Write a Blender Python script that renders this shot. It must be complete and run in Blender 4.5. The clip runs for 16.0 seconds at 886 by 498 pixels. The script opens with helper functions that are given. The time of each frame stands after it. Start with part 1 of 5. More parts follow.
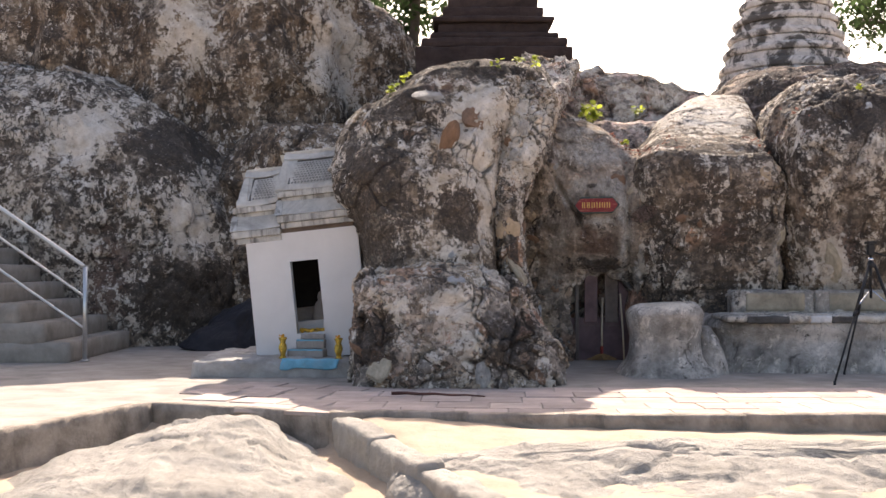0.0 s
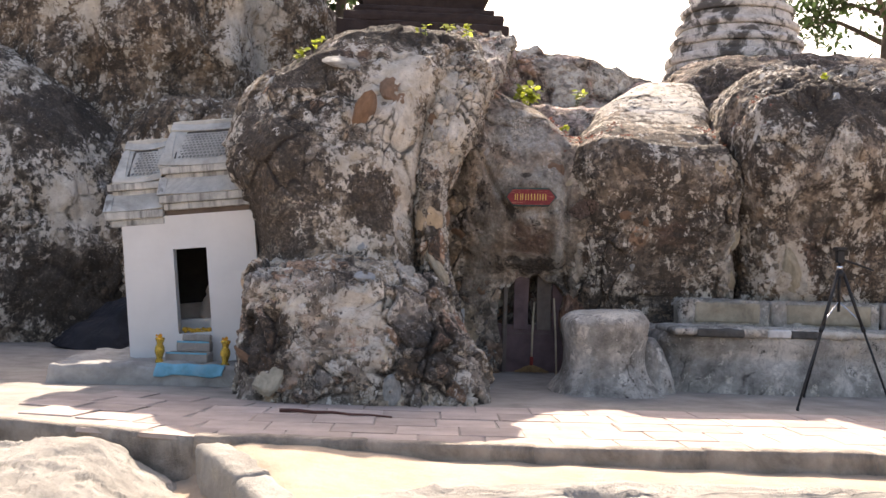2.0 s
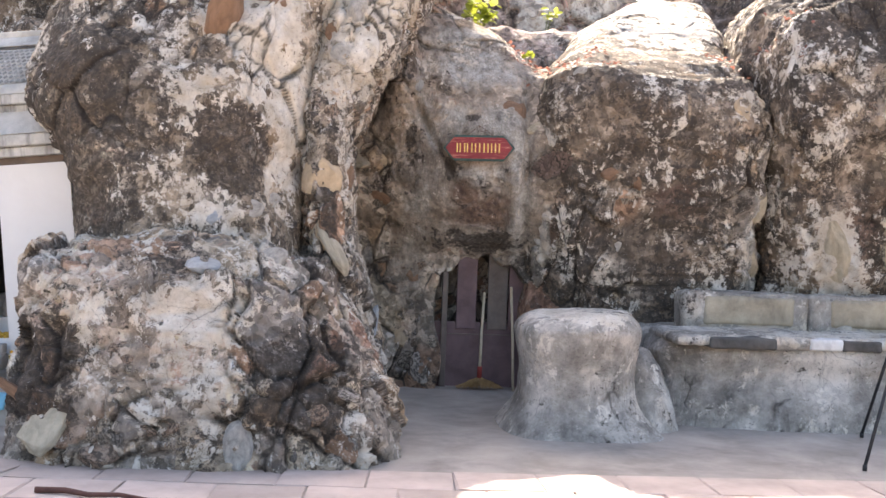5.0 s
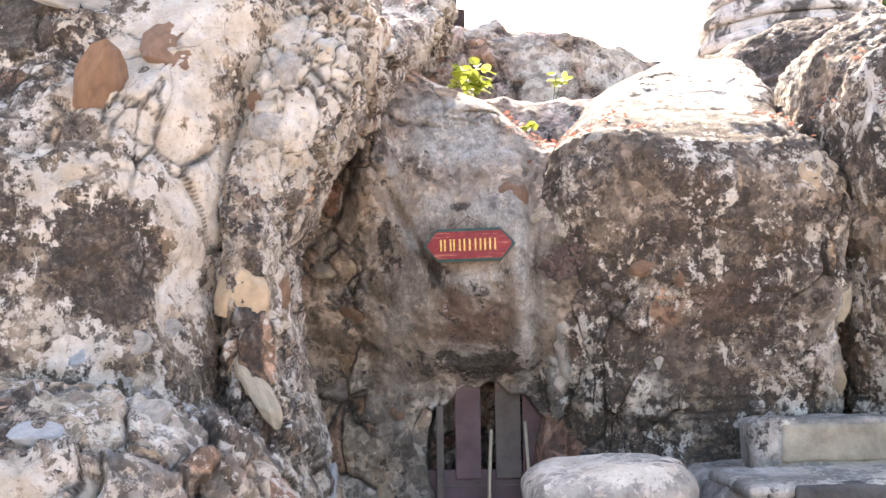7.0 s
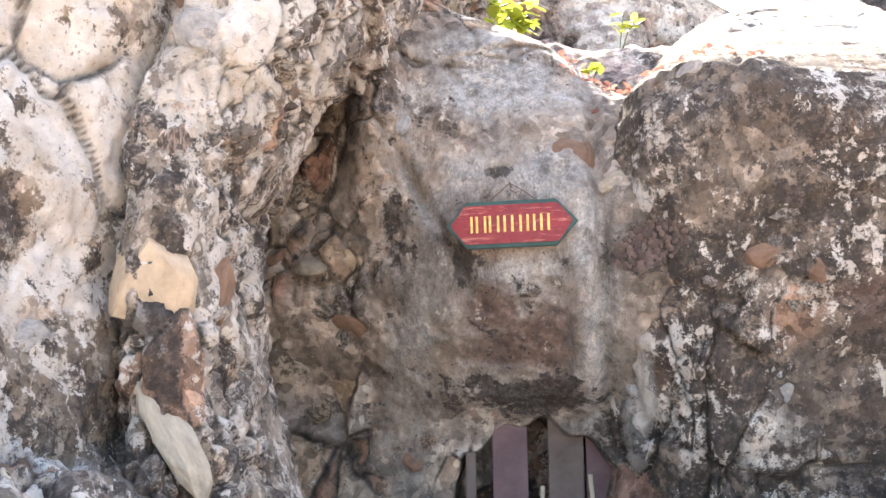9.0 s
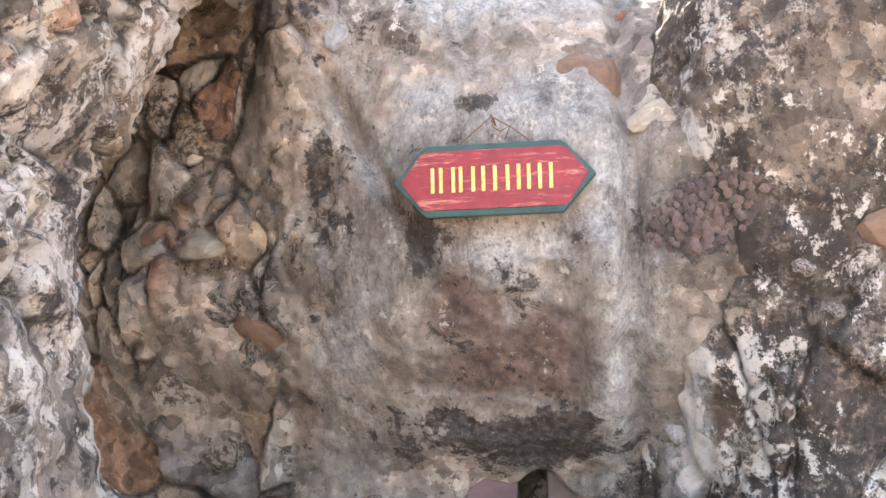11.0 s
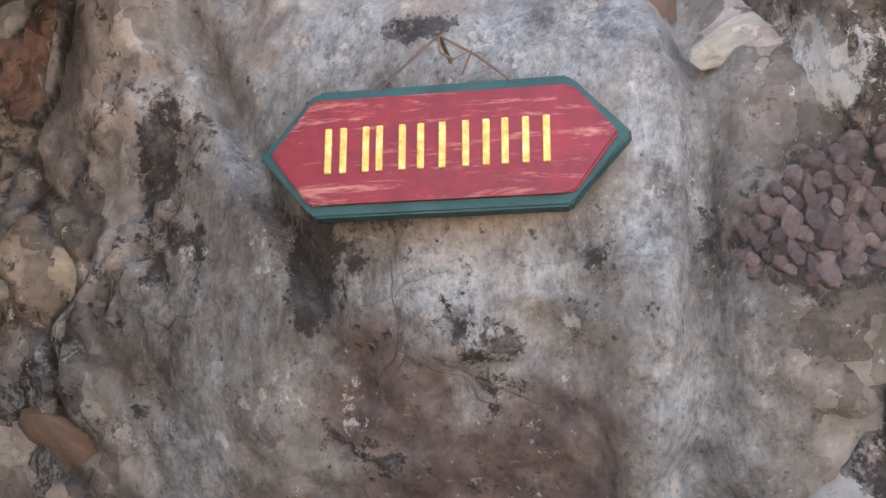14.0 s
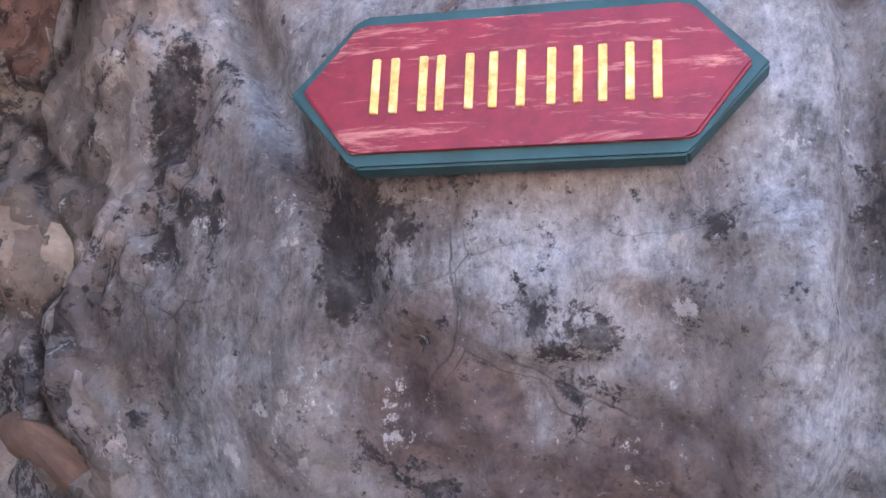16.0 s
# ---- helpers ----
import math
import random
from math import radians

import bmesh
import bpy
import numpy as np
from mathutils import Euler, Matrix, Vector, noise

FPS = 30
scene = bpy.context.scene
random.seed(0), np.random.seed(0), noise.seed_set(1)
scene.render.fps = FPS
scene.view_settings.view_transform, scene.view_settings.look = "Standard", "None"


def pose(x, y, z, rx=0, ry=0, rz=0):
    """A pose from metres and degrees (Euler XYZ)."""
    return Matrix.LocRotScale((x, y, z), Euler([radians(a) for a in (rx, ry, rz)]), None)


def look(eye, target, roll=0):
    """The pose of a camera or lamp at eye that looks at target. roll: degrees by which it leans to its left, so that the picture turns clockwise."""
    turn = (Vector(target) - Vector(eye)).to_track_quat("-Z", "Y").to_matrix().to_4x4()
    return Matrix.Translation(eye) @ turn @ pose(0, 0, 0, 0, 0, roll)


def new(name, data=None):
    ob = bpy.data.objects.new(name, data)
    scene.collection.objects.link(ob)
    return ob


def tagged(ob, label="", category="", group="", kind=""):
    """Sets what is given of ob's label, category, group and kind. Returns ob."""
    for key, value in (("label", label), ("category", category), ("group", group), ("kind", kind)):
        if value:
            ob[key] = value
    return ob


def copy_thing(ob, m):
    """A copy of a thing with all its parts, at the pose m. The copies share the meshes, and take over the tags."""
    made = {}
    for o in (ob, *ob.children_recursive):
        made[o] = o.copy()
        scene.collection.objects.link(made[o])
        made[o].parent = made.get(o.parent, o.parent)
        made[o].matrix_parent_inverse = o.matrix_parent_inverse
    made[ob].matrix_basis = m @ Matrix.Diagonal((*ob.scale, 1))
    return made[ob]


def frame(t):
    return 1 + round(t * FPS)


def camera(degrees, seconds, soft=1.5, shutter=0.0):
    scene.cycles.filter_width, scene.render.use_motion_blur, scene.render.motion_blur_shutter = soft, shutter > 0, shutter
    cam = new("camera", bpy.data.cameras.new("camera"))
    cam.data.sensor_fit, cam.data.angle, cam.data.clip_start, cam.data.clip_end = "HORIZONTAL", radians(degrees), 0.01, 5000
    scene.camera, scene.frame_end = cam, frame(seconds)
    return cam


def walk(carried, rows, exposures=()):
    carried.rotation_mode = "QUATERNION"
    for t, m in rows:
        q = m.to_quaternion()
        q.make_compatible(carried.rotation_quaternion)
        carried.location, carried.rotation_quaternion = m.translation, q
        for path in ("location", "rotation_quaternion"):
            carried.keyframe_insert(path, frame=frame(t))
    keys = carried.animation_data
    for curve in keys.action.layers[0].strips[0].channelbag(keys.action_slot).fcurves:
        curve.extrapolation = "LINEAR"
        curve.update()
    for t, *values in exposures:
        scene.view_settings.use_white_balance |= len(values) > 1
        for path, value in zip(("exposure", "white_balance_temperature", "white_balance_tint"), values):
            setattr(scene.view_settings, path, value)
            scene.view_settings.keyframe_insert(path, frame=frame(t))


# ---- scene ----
cam = camera(44.8, 16.0)
METRES, EYE, TILT, LEAN, TURN = 10.5, 0.99, 1.0, 0.0, 0.0
ROWS = [
    (0.0, 0.0, 0.0, 0.0, -0.0, 0.0, 0.0),
    (0.5, 0.001, 0.0278, -0.0007, -2.81, 0.9, -1.57),
    (1.0, 0.0065, 0.0614, -0.0057, -3.77, 0.3, -0.3),
    (1.5, 0.0111, 0.0915, -0.0044, -2.75, 0.11, -0.01),
    (2.0, 0.0156, 0.1321, -0.0054, -3.74, 0.06, -1.88),
    (2.5, 0.0244, 0.1729, -0.0114, -5.44, 0.01, -0.51),
    (3.0, 0.0335, 0.2157, -0.0088, -3.82, -1.03, -0.79),
    (3.5, 0.0395, 0.256, -0.0071, -4.12, -1.12, -0.58),
    (6.0, 0.1052, 0.4743, 0.0107, -4.6, -2.38, -3.09),
    (6.5, 0.1146, 0.5098, 0.013, -5.56, -1.21, -0.58),
    (7.0, 0.1214, 0.542, 0.0064, -1.9, 3.85, 0.81),
    (7.5, 0.1211, 0.5833, -0.0013, -0.62, 5.25, 1.13),
    (8.0, 0.1239, 0.628, -0.0014, -0.01, 6.24, 0.88),
    (10.5, 0.1362, 0.7902, 0.0039, 0.28, 3.98, 0.75),
    (11.0, 0.1409, 0.8267, 0.0044, 0.15, 5.65, 0.53),
    (11.5, 0.1477, 0.855, 0.0029, -0.0, 7.17, 2.0),
    (12.0, 0.1537, 0.8835, 0.0077, 3.33, 8.24, 1.67),
    (12.5, 0.1546, 0.9007, 0.0044, 3.69, 11.82, -1.57),
    (13.0, 0.154, 0.9211, 0.0028, 1.09, 14.74, -3.04),
    (13.5, 0.1532, 0.9298, 0.0019, -0.23, 13.52, -2.29),
    (14.0, 0.1567, 0.9406, 0.0036, 1.81, 12.58, -0.87),
    (14.5, 0.1605, 0.9500, 0.0042, 4.14, 13.06, -0.81),
    (15.0, 0.1616, 0.9563, 0.0032, 7.36, 13.59, -2.91),
    (15.5, 0.1578, 0.9634, 0.0022, 7.26, 14.82, -2.71),
    (16.0, 0.1540, 0.9707, 0.0011, 4.18, 15.63, -3.21),
]
walk(cam, [(t, pose(0, 0, EYE, TILT, LEAN, TURN) @ pose(METRES * x, METRES * y, METRES * z, 90 + pitch, roll, yaw)) for t, x, y, z, yaw, pitch, roll in ROWS], exposures=[(0.0, 1.05, 7200, 16), (2.5, 1.29, 7300, 15), (3.5, 1.52, 7300, 14), (6.0, 2.47, 7200, 15), (8.0, 2.6, 7000, 14), (10.5, 3.38, 6900, 13), (12.0, 3.42, 6800, 13), (12.5, 3.4, 6200, 16), (13.0, 3.2, 5900, 18), (13.5, 2.9, 6400, 11), (14.2, 3.1, 6300, 11), (14.6, 3.42, 5800, 18), (15.2, 3.16, 5650, 20), (16.0, 3.15, 5500, 23)])

# ---- light ----
world = bpy.data.worlds.new("world")
scene.world = world
world.use_nodes = True
_n = world.node_tree.nodes
sky = _n.new("ShaderNodeTexSky")
sky.sky_type, sky.sun_disc = "NISHITA", False
SUN_EL, SUN_AZ = 41.0, 2.0      # the sun stands behind the rocks
sky.sun_elevation, sky.sun_rotation = radians(SUN_EL), radians(SUN_AZ)
sky.air_density, sky.dust_density = 1.0, 4.0
world.node_tree.links.new(sky.outputs[0], _n["Background"].inputs[0])
_n["Background"].inputs[1].default_value = 0.15
sun = new("sun", bpy.data.lights.new("sun", "SUN"))
sun.data.energy, sun.data.angle, sun.data.color = 5.0, radians(0.5), (1.0, 0.94, 0.85)
_d = Vector((math.sin(radians(SUN_AZ)) * math.cos(radians(SUN_EL)), math.cos(radians(SUN_AZ)) * math.cos(radians(SUN_EL)), math.sin(radians(SUN_EL))))
sun.matrix_world = look(_d * 40, (0, 0, 0))


# ---- materials ----
class Mat:
    """A node material under construction."""

    def __init__(self, name, rough=0.9, metal=0.0, spec=0.3):
        self.m = bpy.data.materials.new(name)
        self.m.use_nodes = True
        self.t = self.m.node_tree
        self.b = self.t.nodes["Principled BSDF"]
        self.b.inputs["Roughness"].default_value = rough
        self.b.inputs["Metallic"].default_value = metal
        self.b.inputs["Specular IOR Level"].default_value = spec
        self.co = self.t.nodes.new("ShaderNodeTexCoord").outputs["Object"]

    def node(self, kind, **ins):
        n = self.t.nodes.new(kind)
        for k, v in ins.items():
            k = k.replace("_", " ")
            if hasattr(v, "is_output"):
                self.t.links.new(v, n.inputs[k])
            else:
                n.inputs[k].default_value = v
        return n

    def mapped(self, scale=(1, 1, 1), co=None):
        n = self.node("ShaderNodeMapping", Scale=scale)
        self.t.links.new(co or self.co, n.inputs["Vector"])
        return n.outputs[0]

    def noise(self, scale, detail=6.0, rough=0.6, dist=0.0, co=None):
        n = self.node("ShaderNodeTexNoise", Scale=scale, Detail=detail, Roughness=rough, Distortion=dist)
        self.t.links.new(co or self.co, n.inputs["Vector"])
        return n.outputs["Fac"]

    def voronoi(self, scale, feature="F1", co=None):
        n = self.node("ShaderNodeTexVoronoi", Scale=scale)
        n.feature = feature
        self.t.links.new(co or self.co, n.inputs["Vector"])
        return n

    def warp(self, scale, amount, co=None):
        n = self.node("ShaderNodeTexNoise", Scale=scale, Detail=3.0)
        self.t.links.new(co or self.co, n.inputs["Vector"])
        a = self.t.nodes.new("ShaderNodeVectorMath")
        a.operation = "MULTIPLY_ADD"
        self.t.links.new(n.outputs["Color"], a.inputs[0])
        a.inputs[1].default_value = (amount,) * 3
        self.t.links.new(co or self.co, a.inputs[2])
        return a.outputs[0]

    def ramp(self, fac, *stops, ease="LINEAR"):
        n = self.t.nodes.new("ShaderNodeValToRGB")
        n.color_ramp.interpolation = ease
        e = n.color_ramp.elements
        while len(e) < len(stops):
            e.new(0.5)
        for el, (p, c) in zip(e, stops):
            el.position = p
            el.color = (c, c, c, 1) if isinstance(c, (int, float)) else (*c, 1)
        self.t.links.new(fac, n.inputs[0])
        return n.outputs[0]

    def mix(self, fac, a, b, kind="MIX"):
        n = self.t.nodes.new("ShaderNodeMix")
        n.data_type, n.blend_type = "RGBA", kind
        for sock, v in ((n.inputs[0], fac), (n.inputs[6], a), (n.inputs[7], b)):
            if hasattr(v, "is_output"):
                self.t.links.new(v, sock)
            elif isinstance(v, tuple):
                sock.default_value = (*v, 1)
            else:
                sock.default_value = v
        return n.outputs[2]

    def maths(self, op, a, b=0.0):
        n = self.t.nodes.new("ShaderNodeMath")
        n.operation = op
        for sock, v in ((n.inputs[0], a), (n.inputs[1], b)):
            if hasattr(v, "is_output"):
                self.t.links.new(v, sock)
            else:
                sock.default_value = v
        return n.outputs[0]

    def attribute(self, name):
        n = self.t.nodes.new("ShaderNodeAttribute")
        n.attribute_name = name
        return n.outputs["Fac"]

    def random(self):
        return self.t.nodes.new("ShaderNodeObjectInfo").outputs["Random"]

    def colour(self, c):
        if hasattr(c, "is_output"):
            self.t.links.new(c, self.b.inputs["Base Color"])
        else:
            self.b.inputs["Base Color"].default_value = (*c, 1)
        return self

    def bump(self, *pairs):
        last = None
        for height, strength, dist in pairs:
            n = self.node("ShaderNodeBump", Strength=strength, Distance=dist)
            self.t.links.new(height, n.inputs["Height"])
            if last:
                self.t.links.new(last, n.inputs["Normal"])
            last = n.outputs[0]
        self.t.links.new(last, self.b.inputs["Normal"])
        return self.m


def rock_material(name, base, dark=0.5, pale=0.5, stones=0.6, warm=0.3, streak=0.4, zones=()):
    """Weathered limestone: base tone, set stones of their own tints with dark joints, black lichen, pale crust, rust
    tints and rain streaks.
    zones: stains, repairs and painted shade with a place of their own, as kind, x, z and two radii."""
    m = Mat(name, 0.92, 0, 0.15)
    where = m.t.nodes.new("ShaderNodeNewGeometry").outputs["Position"]
    rag = m.noise(6.0, 9, 0.72)
    total = {}
    for kind, x, z, rx, rz in zones:
        off = m.t.nodes.new("ShaderNodeVectorMath")
        off.operation = "MULTIPLY_ADD"
        m.t.links.new(where, off.inputs[0])
        off.inputs[1].default_value = (1 / rx, 0, 1 / rz)
        off.inputs[2].default_value = (-x / rx, 0, -z / rz)
        ln = m.t.nodes.new("ShaderNodeVectorMath")
        ln.operation = "LENGTH"
        m.t.links.new(off.outputs[0], ln.inputs[0])
        d = m.maths("ADD", ln.outputs["Value"], m.maths("MULTIPLY", m.maths("SUBTRACT", rag, 0.5), 2.2))
        f = m.ramp(d, (0.45, 1.0), (1.1, 0.0))
        total[kind] = m.maths("MAXIMUM", total[kind], f) if kind in total else f
    none = m.node("ShaderNodeValue").outputs[0]
    none.default_value = 0.0
    zone = lambda kind: total.get(kind, none)
    small = m.noise(13.0, 9, 0.78)
    grit = m.noise(38.0, 7, 0.8)
    lo = tuple(c * 0.5 for c in base)
    hi = tuple(min(0.75, c * 1.6 + 0.04) for c in base)
    c = m.ramp(m.noise(2.6, 11, 0.74), (0.36, lo), (0.5, base), (0.62, hi))
    # stones of their own tint, as the rock's mesh carries them
    own, joint, bed = m.attribute("stone"), m.attribute("joint"), m.attribute("bedded")
    other = m.maths("FRACT", m.maths("MULTIPLY", own, 7.31))
    tint = m.ramp(own, (0.0, (0.27, 0.235, 0.20)), (0.16, (0.44, 0.36, 0.27)), (0.30, (0.20, 0.165, 0.14)), (0.42, (0.35, 0.22, 0.15)),
                  (0.50, (0.50, 0.445, 0.38)), (0.64, (0.24, 0.215, 0.195)), (0.78, (0.40, 0.30, 0.21)), (0.88, (0.56, 0.51, 0.455)), (0.95, (0.30, 0.17, 0.12)), ease="CONSTANT")
    tint = m.mix(0.55, tint, m.ramp(m.noise(17, 9, 0.75), (0.33, 0.22), (0.5, 0.5), (0.66, 0.80)), "OVERLAY")
    open_rock = m.maths("SUBTRACT", 1.0, m.maths("MAXIMUM", zone("mortar"), zone("plaster")))
    shown = m.maths("MULTIPLY", m.maths("MULTIPLY", bed, open_rock), m.ramp(joint, (0.15, 0.0), (0.45, 1.0)))
    pick = m.ramp(other, (max(0.0, 0.98 - stones), 0.0), (min(1.0, 1.0 - stones + 0.02), 1.0))
    c = m.mix(m.maths("MULTIPLY", m.maths("MULTIPLY", shown, pick), 0.9), c, tint)
    # broken faces, a hand and a finger across
    for sc, wp, hard in ((8.0, 0.10, 0.40), (23.0, 0.04, 0.50)) if stones else ():
        tone = m.t.nodes.new("ShaderNodeSeparateColor")
        m.t.links.new(m.voronoi(sc, co=m.warp(sc * 1.3, wp)).outputs["Color"], tone.inputs[0])
        c = m.mix(m.maths("MULTIPLY", open_rock, hard), c, m.ramp(m.maths("ADD", m.maths("MULTIPLY", tone.outputs[0], 0.7), m.maths("MULTIPLY", grit, 0.3)), (0.2, 0.10), (0.5, 0.46), (0.8, 0.88)), "OVERLAY")
    # smoothed mortar, and paler plaster
    run = m.noise(9, 9, 0.72, 0.0, m.mapped((1, 1, 0.35)))
    c = m.mix(m.maths("MULTIPLY", zone("mortar"), 0.92), c, m.ramp(run, (0.35, (0.115, 0.098, 0.083)), (0.48, (0.29, 0.255, 0.22)), (0.63, (0.48, 0.44, 0.395))))
    c = m.mix(m.maths("MULTIPLY", zone("plaster"), 0.95), c, m.ramp(m.maths("ADD", m.maths("MULTIPLY", run, 0.5), m.maths("MULTIPLY", small, 0.5)), (0.38, (0.16, 0.145, 0.13)), (0.47, (0.37, 0.35, 0.32)), (0.60, (0.58, 0.56, 0.525))))
    worked = m.maths("MAXIMUM", zone("mortar"), zone("plaster"))
    c = m.mix(m.maths("MULTIPLY", worked, 0.75), c, m.ramp(m.maths("ADD", m.maths("MULTIPLY", grit, 0.5), m.maths("MULTIPLY", m.noise(120, 6, 0.8, 0.0, m.mapped((1, 1, 0.5))), 0.5)), (0.38, 0.18), (0.5, 0.5), (0.62, 0.80)), "OVERLAY")
    # warm stain
    c = m.mix(m.ramp(m.noise(2.1, 8, 0.7), (0.62 - 0.25 * warm, 0.0), (0.78 - 0.2 * warm, 0.55)), c, m.mix(0.5, c, (0.46, 0.28, 0.15)))
    c = m.mix(m.maths("MULTIPLY", zone("rust"), 0.88), c, m.mix(m.ramp(small, (0.36, 0.0), (0.64, 1.0)), (0.085, 0.055, 0.05), (0.30, 0.205, 0.155)))
    # rain streaks, drawn out along z
    st = m.noise(7.0, 9, 0.72, 0.0, m.mapped((1.0, 1.0, 0.16)))
    c = m.mix(m.maths("MULTIPLY", m.ramp(st, (0.53, 0.0), (0.63, 1.0)), streak), c, (0.045, 0.04, 0.038))
    # black lichen, in large and small patches; some dark zones paint shade with it
    big = m.noise(2.2, 11, 0.78)
    shift = m.maths("MULTIPLY", m.maths("SUBTRACT", zone("dark"), m.maths("MAXIMUM", zone("pale"), m.maths("MULTIPLY", zone("plaster"), 0.45))), 0.09)
    lich = m.ramp(m.maths("ADD", m.maths("ADD", m.maths("MULTIPLY", big, 0.48), m.maths("ADD", m.maths("MULTIPLY", small, 0.32), m.maths("MULTIPLY", grit, 0.20))), shift), (0.55 - 0.085 * dark, 0.0), (0.572 - 0.08 * dark, 1.0))
    c = m.mix(m.maths("MULTIPLY", lich, m.ramp(grit, (0.36, 0.5), (0.56, 0.97))), c, m.mix(small, (0.02, 0.017, 0.015), (0.095, 0.08, 0.07)))
    # pale crust, flaking off in patches with sharp edges
    chip = m.voronoi(11.0, co=m.warp(12.0, 0.06)).outputs["Color"]
    crust = m.ramp(m.maths("SUBTRACT", m.maths("ADD", m.maths("MULTIPLY", m.noise(4.0, 10, 0.78, 0.0, m.mapped((1.15, 1.15, 0.6))), 0.5), m.maths("ADD", m.maths("MULTIPLY", m.noise(20, 8, 0.8), 0.42), m.maths("MULTIPLY", chip, 0.08))), shift),
                   (0.558 - 0.065 * pale, 0.0), (0.572 - 0.065 * pale, 1.0))
    c = m.mix(m.maths("MULTIPLY", crust, 0.9), c, m.mix(m.ramp(rag, (0.35, 0.0), (0.65, 1.0)), (0.50, 0.43, 0.34), (0.84, 0.79, 0.72)))
    # specks
    sp = m.noise(60, 6, 0.8)
    c = m.mix(m.ramp(sp, (0.58, 0.0), (0.64, 0.6)), c, (0.05, 0.045, 0.042))
    c = m.mix(m.ramp(sp, (0.34, 0.5), (0.39, 0.0)), c, (0.70, 0.67, 0.63))
    # joints between the stones
    gap = m.maths("MULTIPLY", m.maths("MULTIPLY", bed, open_rock), m.ramp(m.maths("ADD", joint, m.maths("MULTIPLY", m.maths("SUBTRACT", grit, 0.5), 0.6)), (0.06, 1.0), (0.46, 0.0)))
    c = m.mix(m.maths("MULTIPLY", gap, 0.85), c, (0.032, 0.026, 0.023))
    # straight-sided hair cracks
    w2 = m.warp(7.0, 0.09)
    lines = none
    for sc, wd in ((2.6, 0.006), (6.5, 0.008)):
        lines = m.maths("MAXIMUM", lines, m.ramp(m.voronoi(sc, "DISTANCE_TO_EDGE", w2).outputs["Distance"], (0.0, 1.0), (wd, 0.0)))
    lines = m.maths("MULTIPLY", lines, m.maths("MULTIPLY", m.ramp(m.noise(2.3, 5), (0.50, 0.0), (0.58, 1.0)), m.ramp(small, (0.42, 0.15), (0.56, 1.0))))
    c = m.mix(m.maths("MULTIPLY", lines, 0.7), c, (0.03, 0.025, 0.022))
    m.colour(c)
    fine = m.noise(46, 9, 0.8)
    return m.bump((m.maths("SUBTRACT", 1.0, lines), 0.5, 0.012), (crust, 0.35, 0.008), (m.noise(9, 10, 0.74), 0.8, 0.05), (fine, 0.6, 0.012))


ROCK_PILLAR = rock_material("rock_pillar", (0.32, 0.26, 0.20), 0.62, 0.66, 0.50, 0.40, 0.45, (
    ("dark", -0.62, 1.6, 0.45, 0.8), ("dark", 0.14, 1.50, 0.24, 0.30), ("dark", 0.25, 3.0, 0.7, 0.22), ("dark", -0.45, 2.65, 0.35, 0.4), ("dark", -0.6, 1.2, 0.25, 0.4),
    ("pale", 0.25, 2.15, 0.30, 0.50), ("pale", 0.36, 2.5, 0.35, 0.35), ("pale", 0.40, 1.7, 0.12, 0.6), ("rust", -0.05, 2.75, 0.2, 0.15)))
ROCK_BOULDER = rock_material("rock_boulder", (0.37, 0.305, 0.25), 0.30, 0.55, 0.90, 0.40, 0.15, (
    ("pale", 0.1, 0.66, 0.35, 0.16), ("dark", -0.6, 0.35, 0.25, 0.3), ("dark", 0.6, 0.35, 0.3, 0.3)))
ROCK_BUTTRESS = rock_material("rock_buttress", (0.33, 0.275, 0.22), 0.50, 0.75, 0.70, 0.45, 0.30, (
    ("pale", 0.75, 2.3, 0.35, 0.5), ("dark", 0.6, 0.75, 0.3, 0.2), ("dark", 0.66, 1.25, 0.05, 0.5)))
ROCK_SHOULDER = rock_material("rock_shoulder", (0.36, 0.29, 0.25), 0.40, 0.80, 0.70, 0.45, 0.35)
ROCK_RIGHT = rock_material("rock_right", (0.195, 0.155, 0.12), 0.80, 0.22, 0.60, 0.50, 0.40, (
    # here and in ROCK_RECESS, dark zones at 2.08, 1.545 darken the pebbles' gaps
    ("pale", 2.9, 2.85, 1.0, 0.55), ("pale", 2.9, 2.85, 0.9, 0.5), ("plaster", 3.50, 1.05, 0.14, 0.42), ("plaster", 2.06, 1.05, 0.06, 0.35), ("plaster", 2.03, 1.72, 0.07, 0.10), ("rust", 2.9, 1.35, 0.25, 0.15), ("dark", 2.08, 1.545, 0.17, 0.12), ("dark", 2.08, 1.545, 0.15, 0.10)))
ROCK_EAST = rock_material("rock_east", (0.23, 0.185, 0.145), 0.70, 0.52, 0.40, 0.6, 0.6, (
    # the dark zone puts shade over the rock's top into its colour
    ("pale", 3.95, 1.0, 0.3, 0.35), ("rust", 4.1, 1.1, 0.2, 0.4), ("dark", 4.4, 2.6, 0.8, 0.4)))
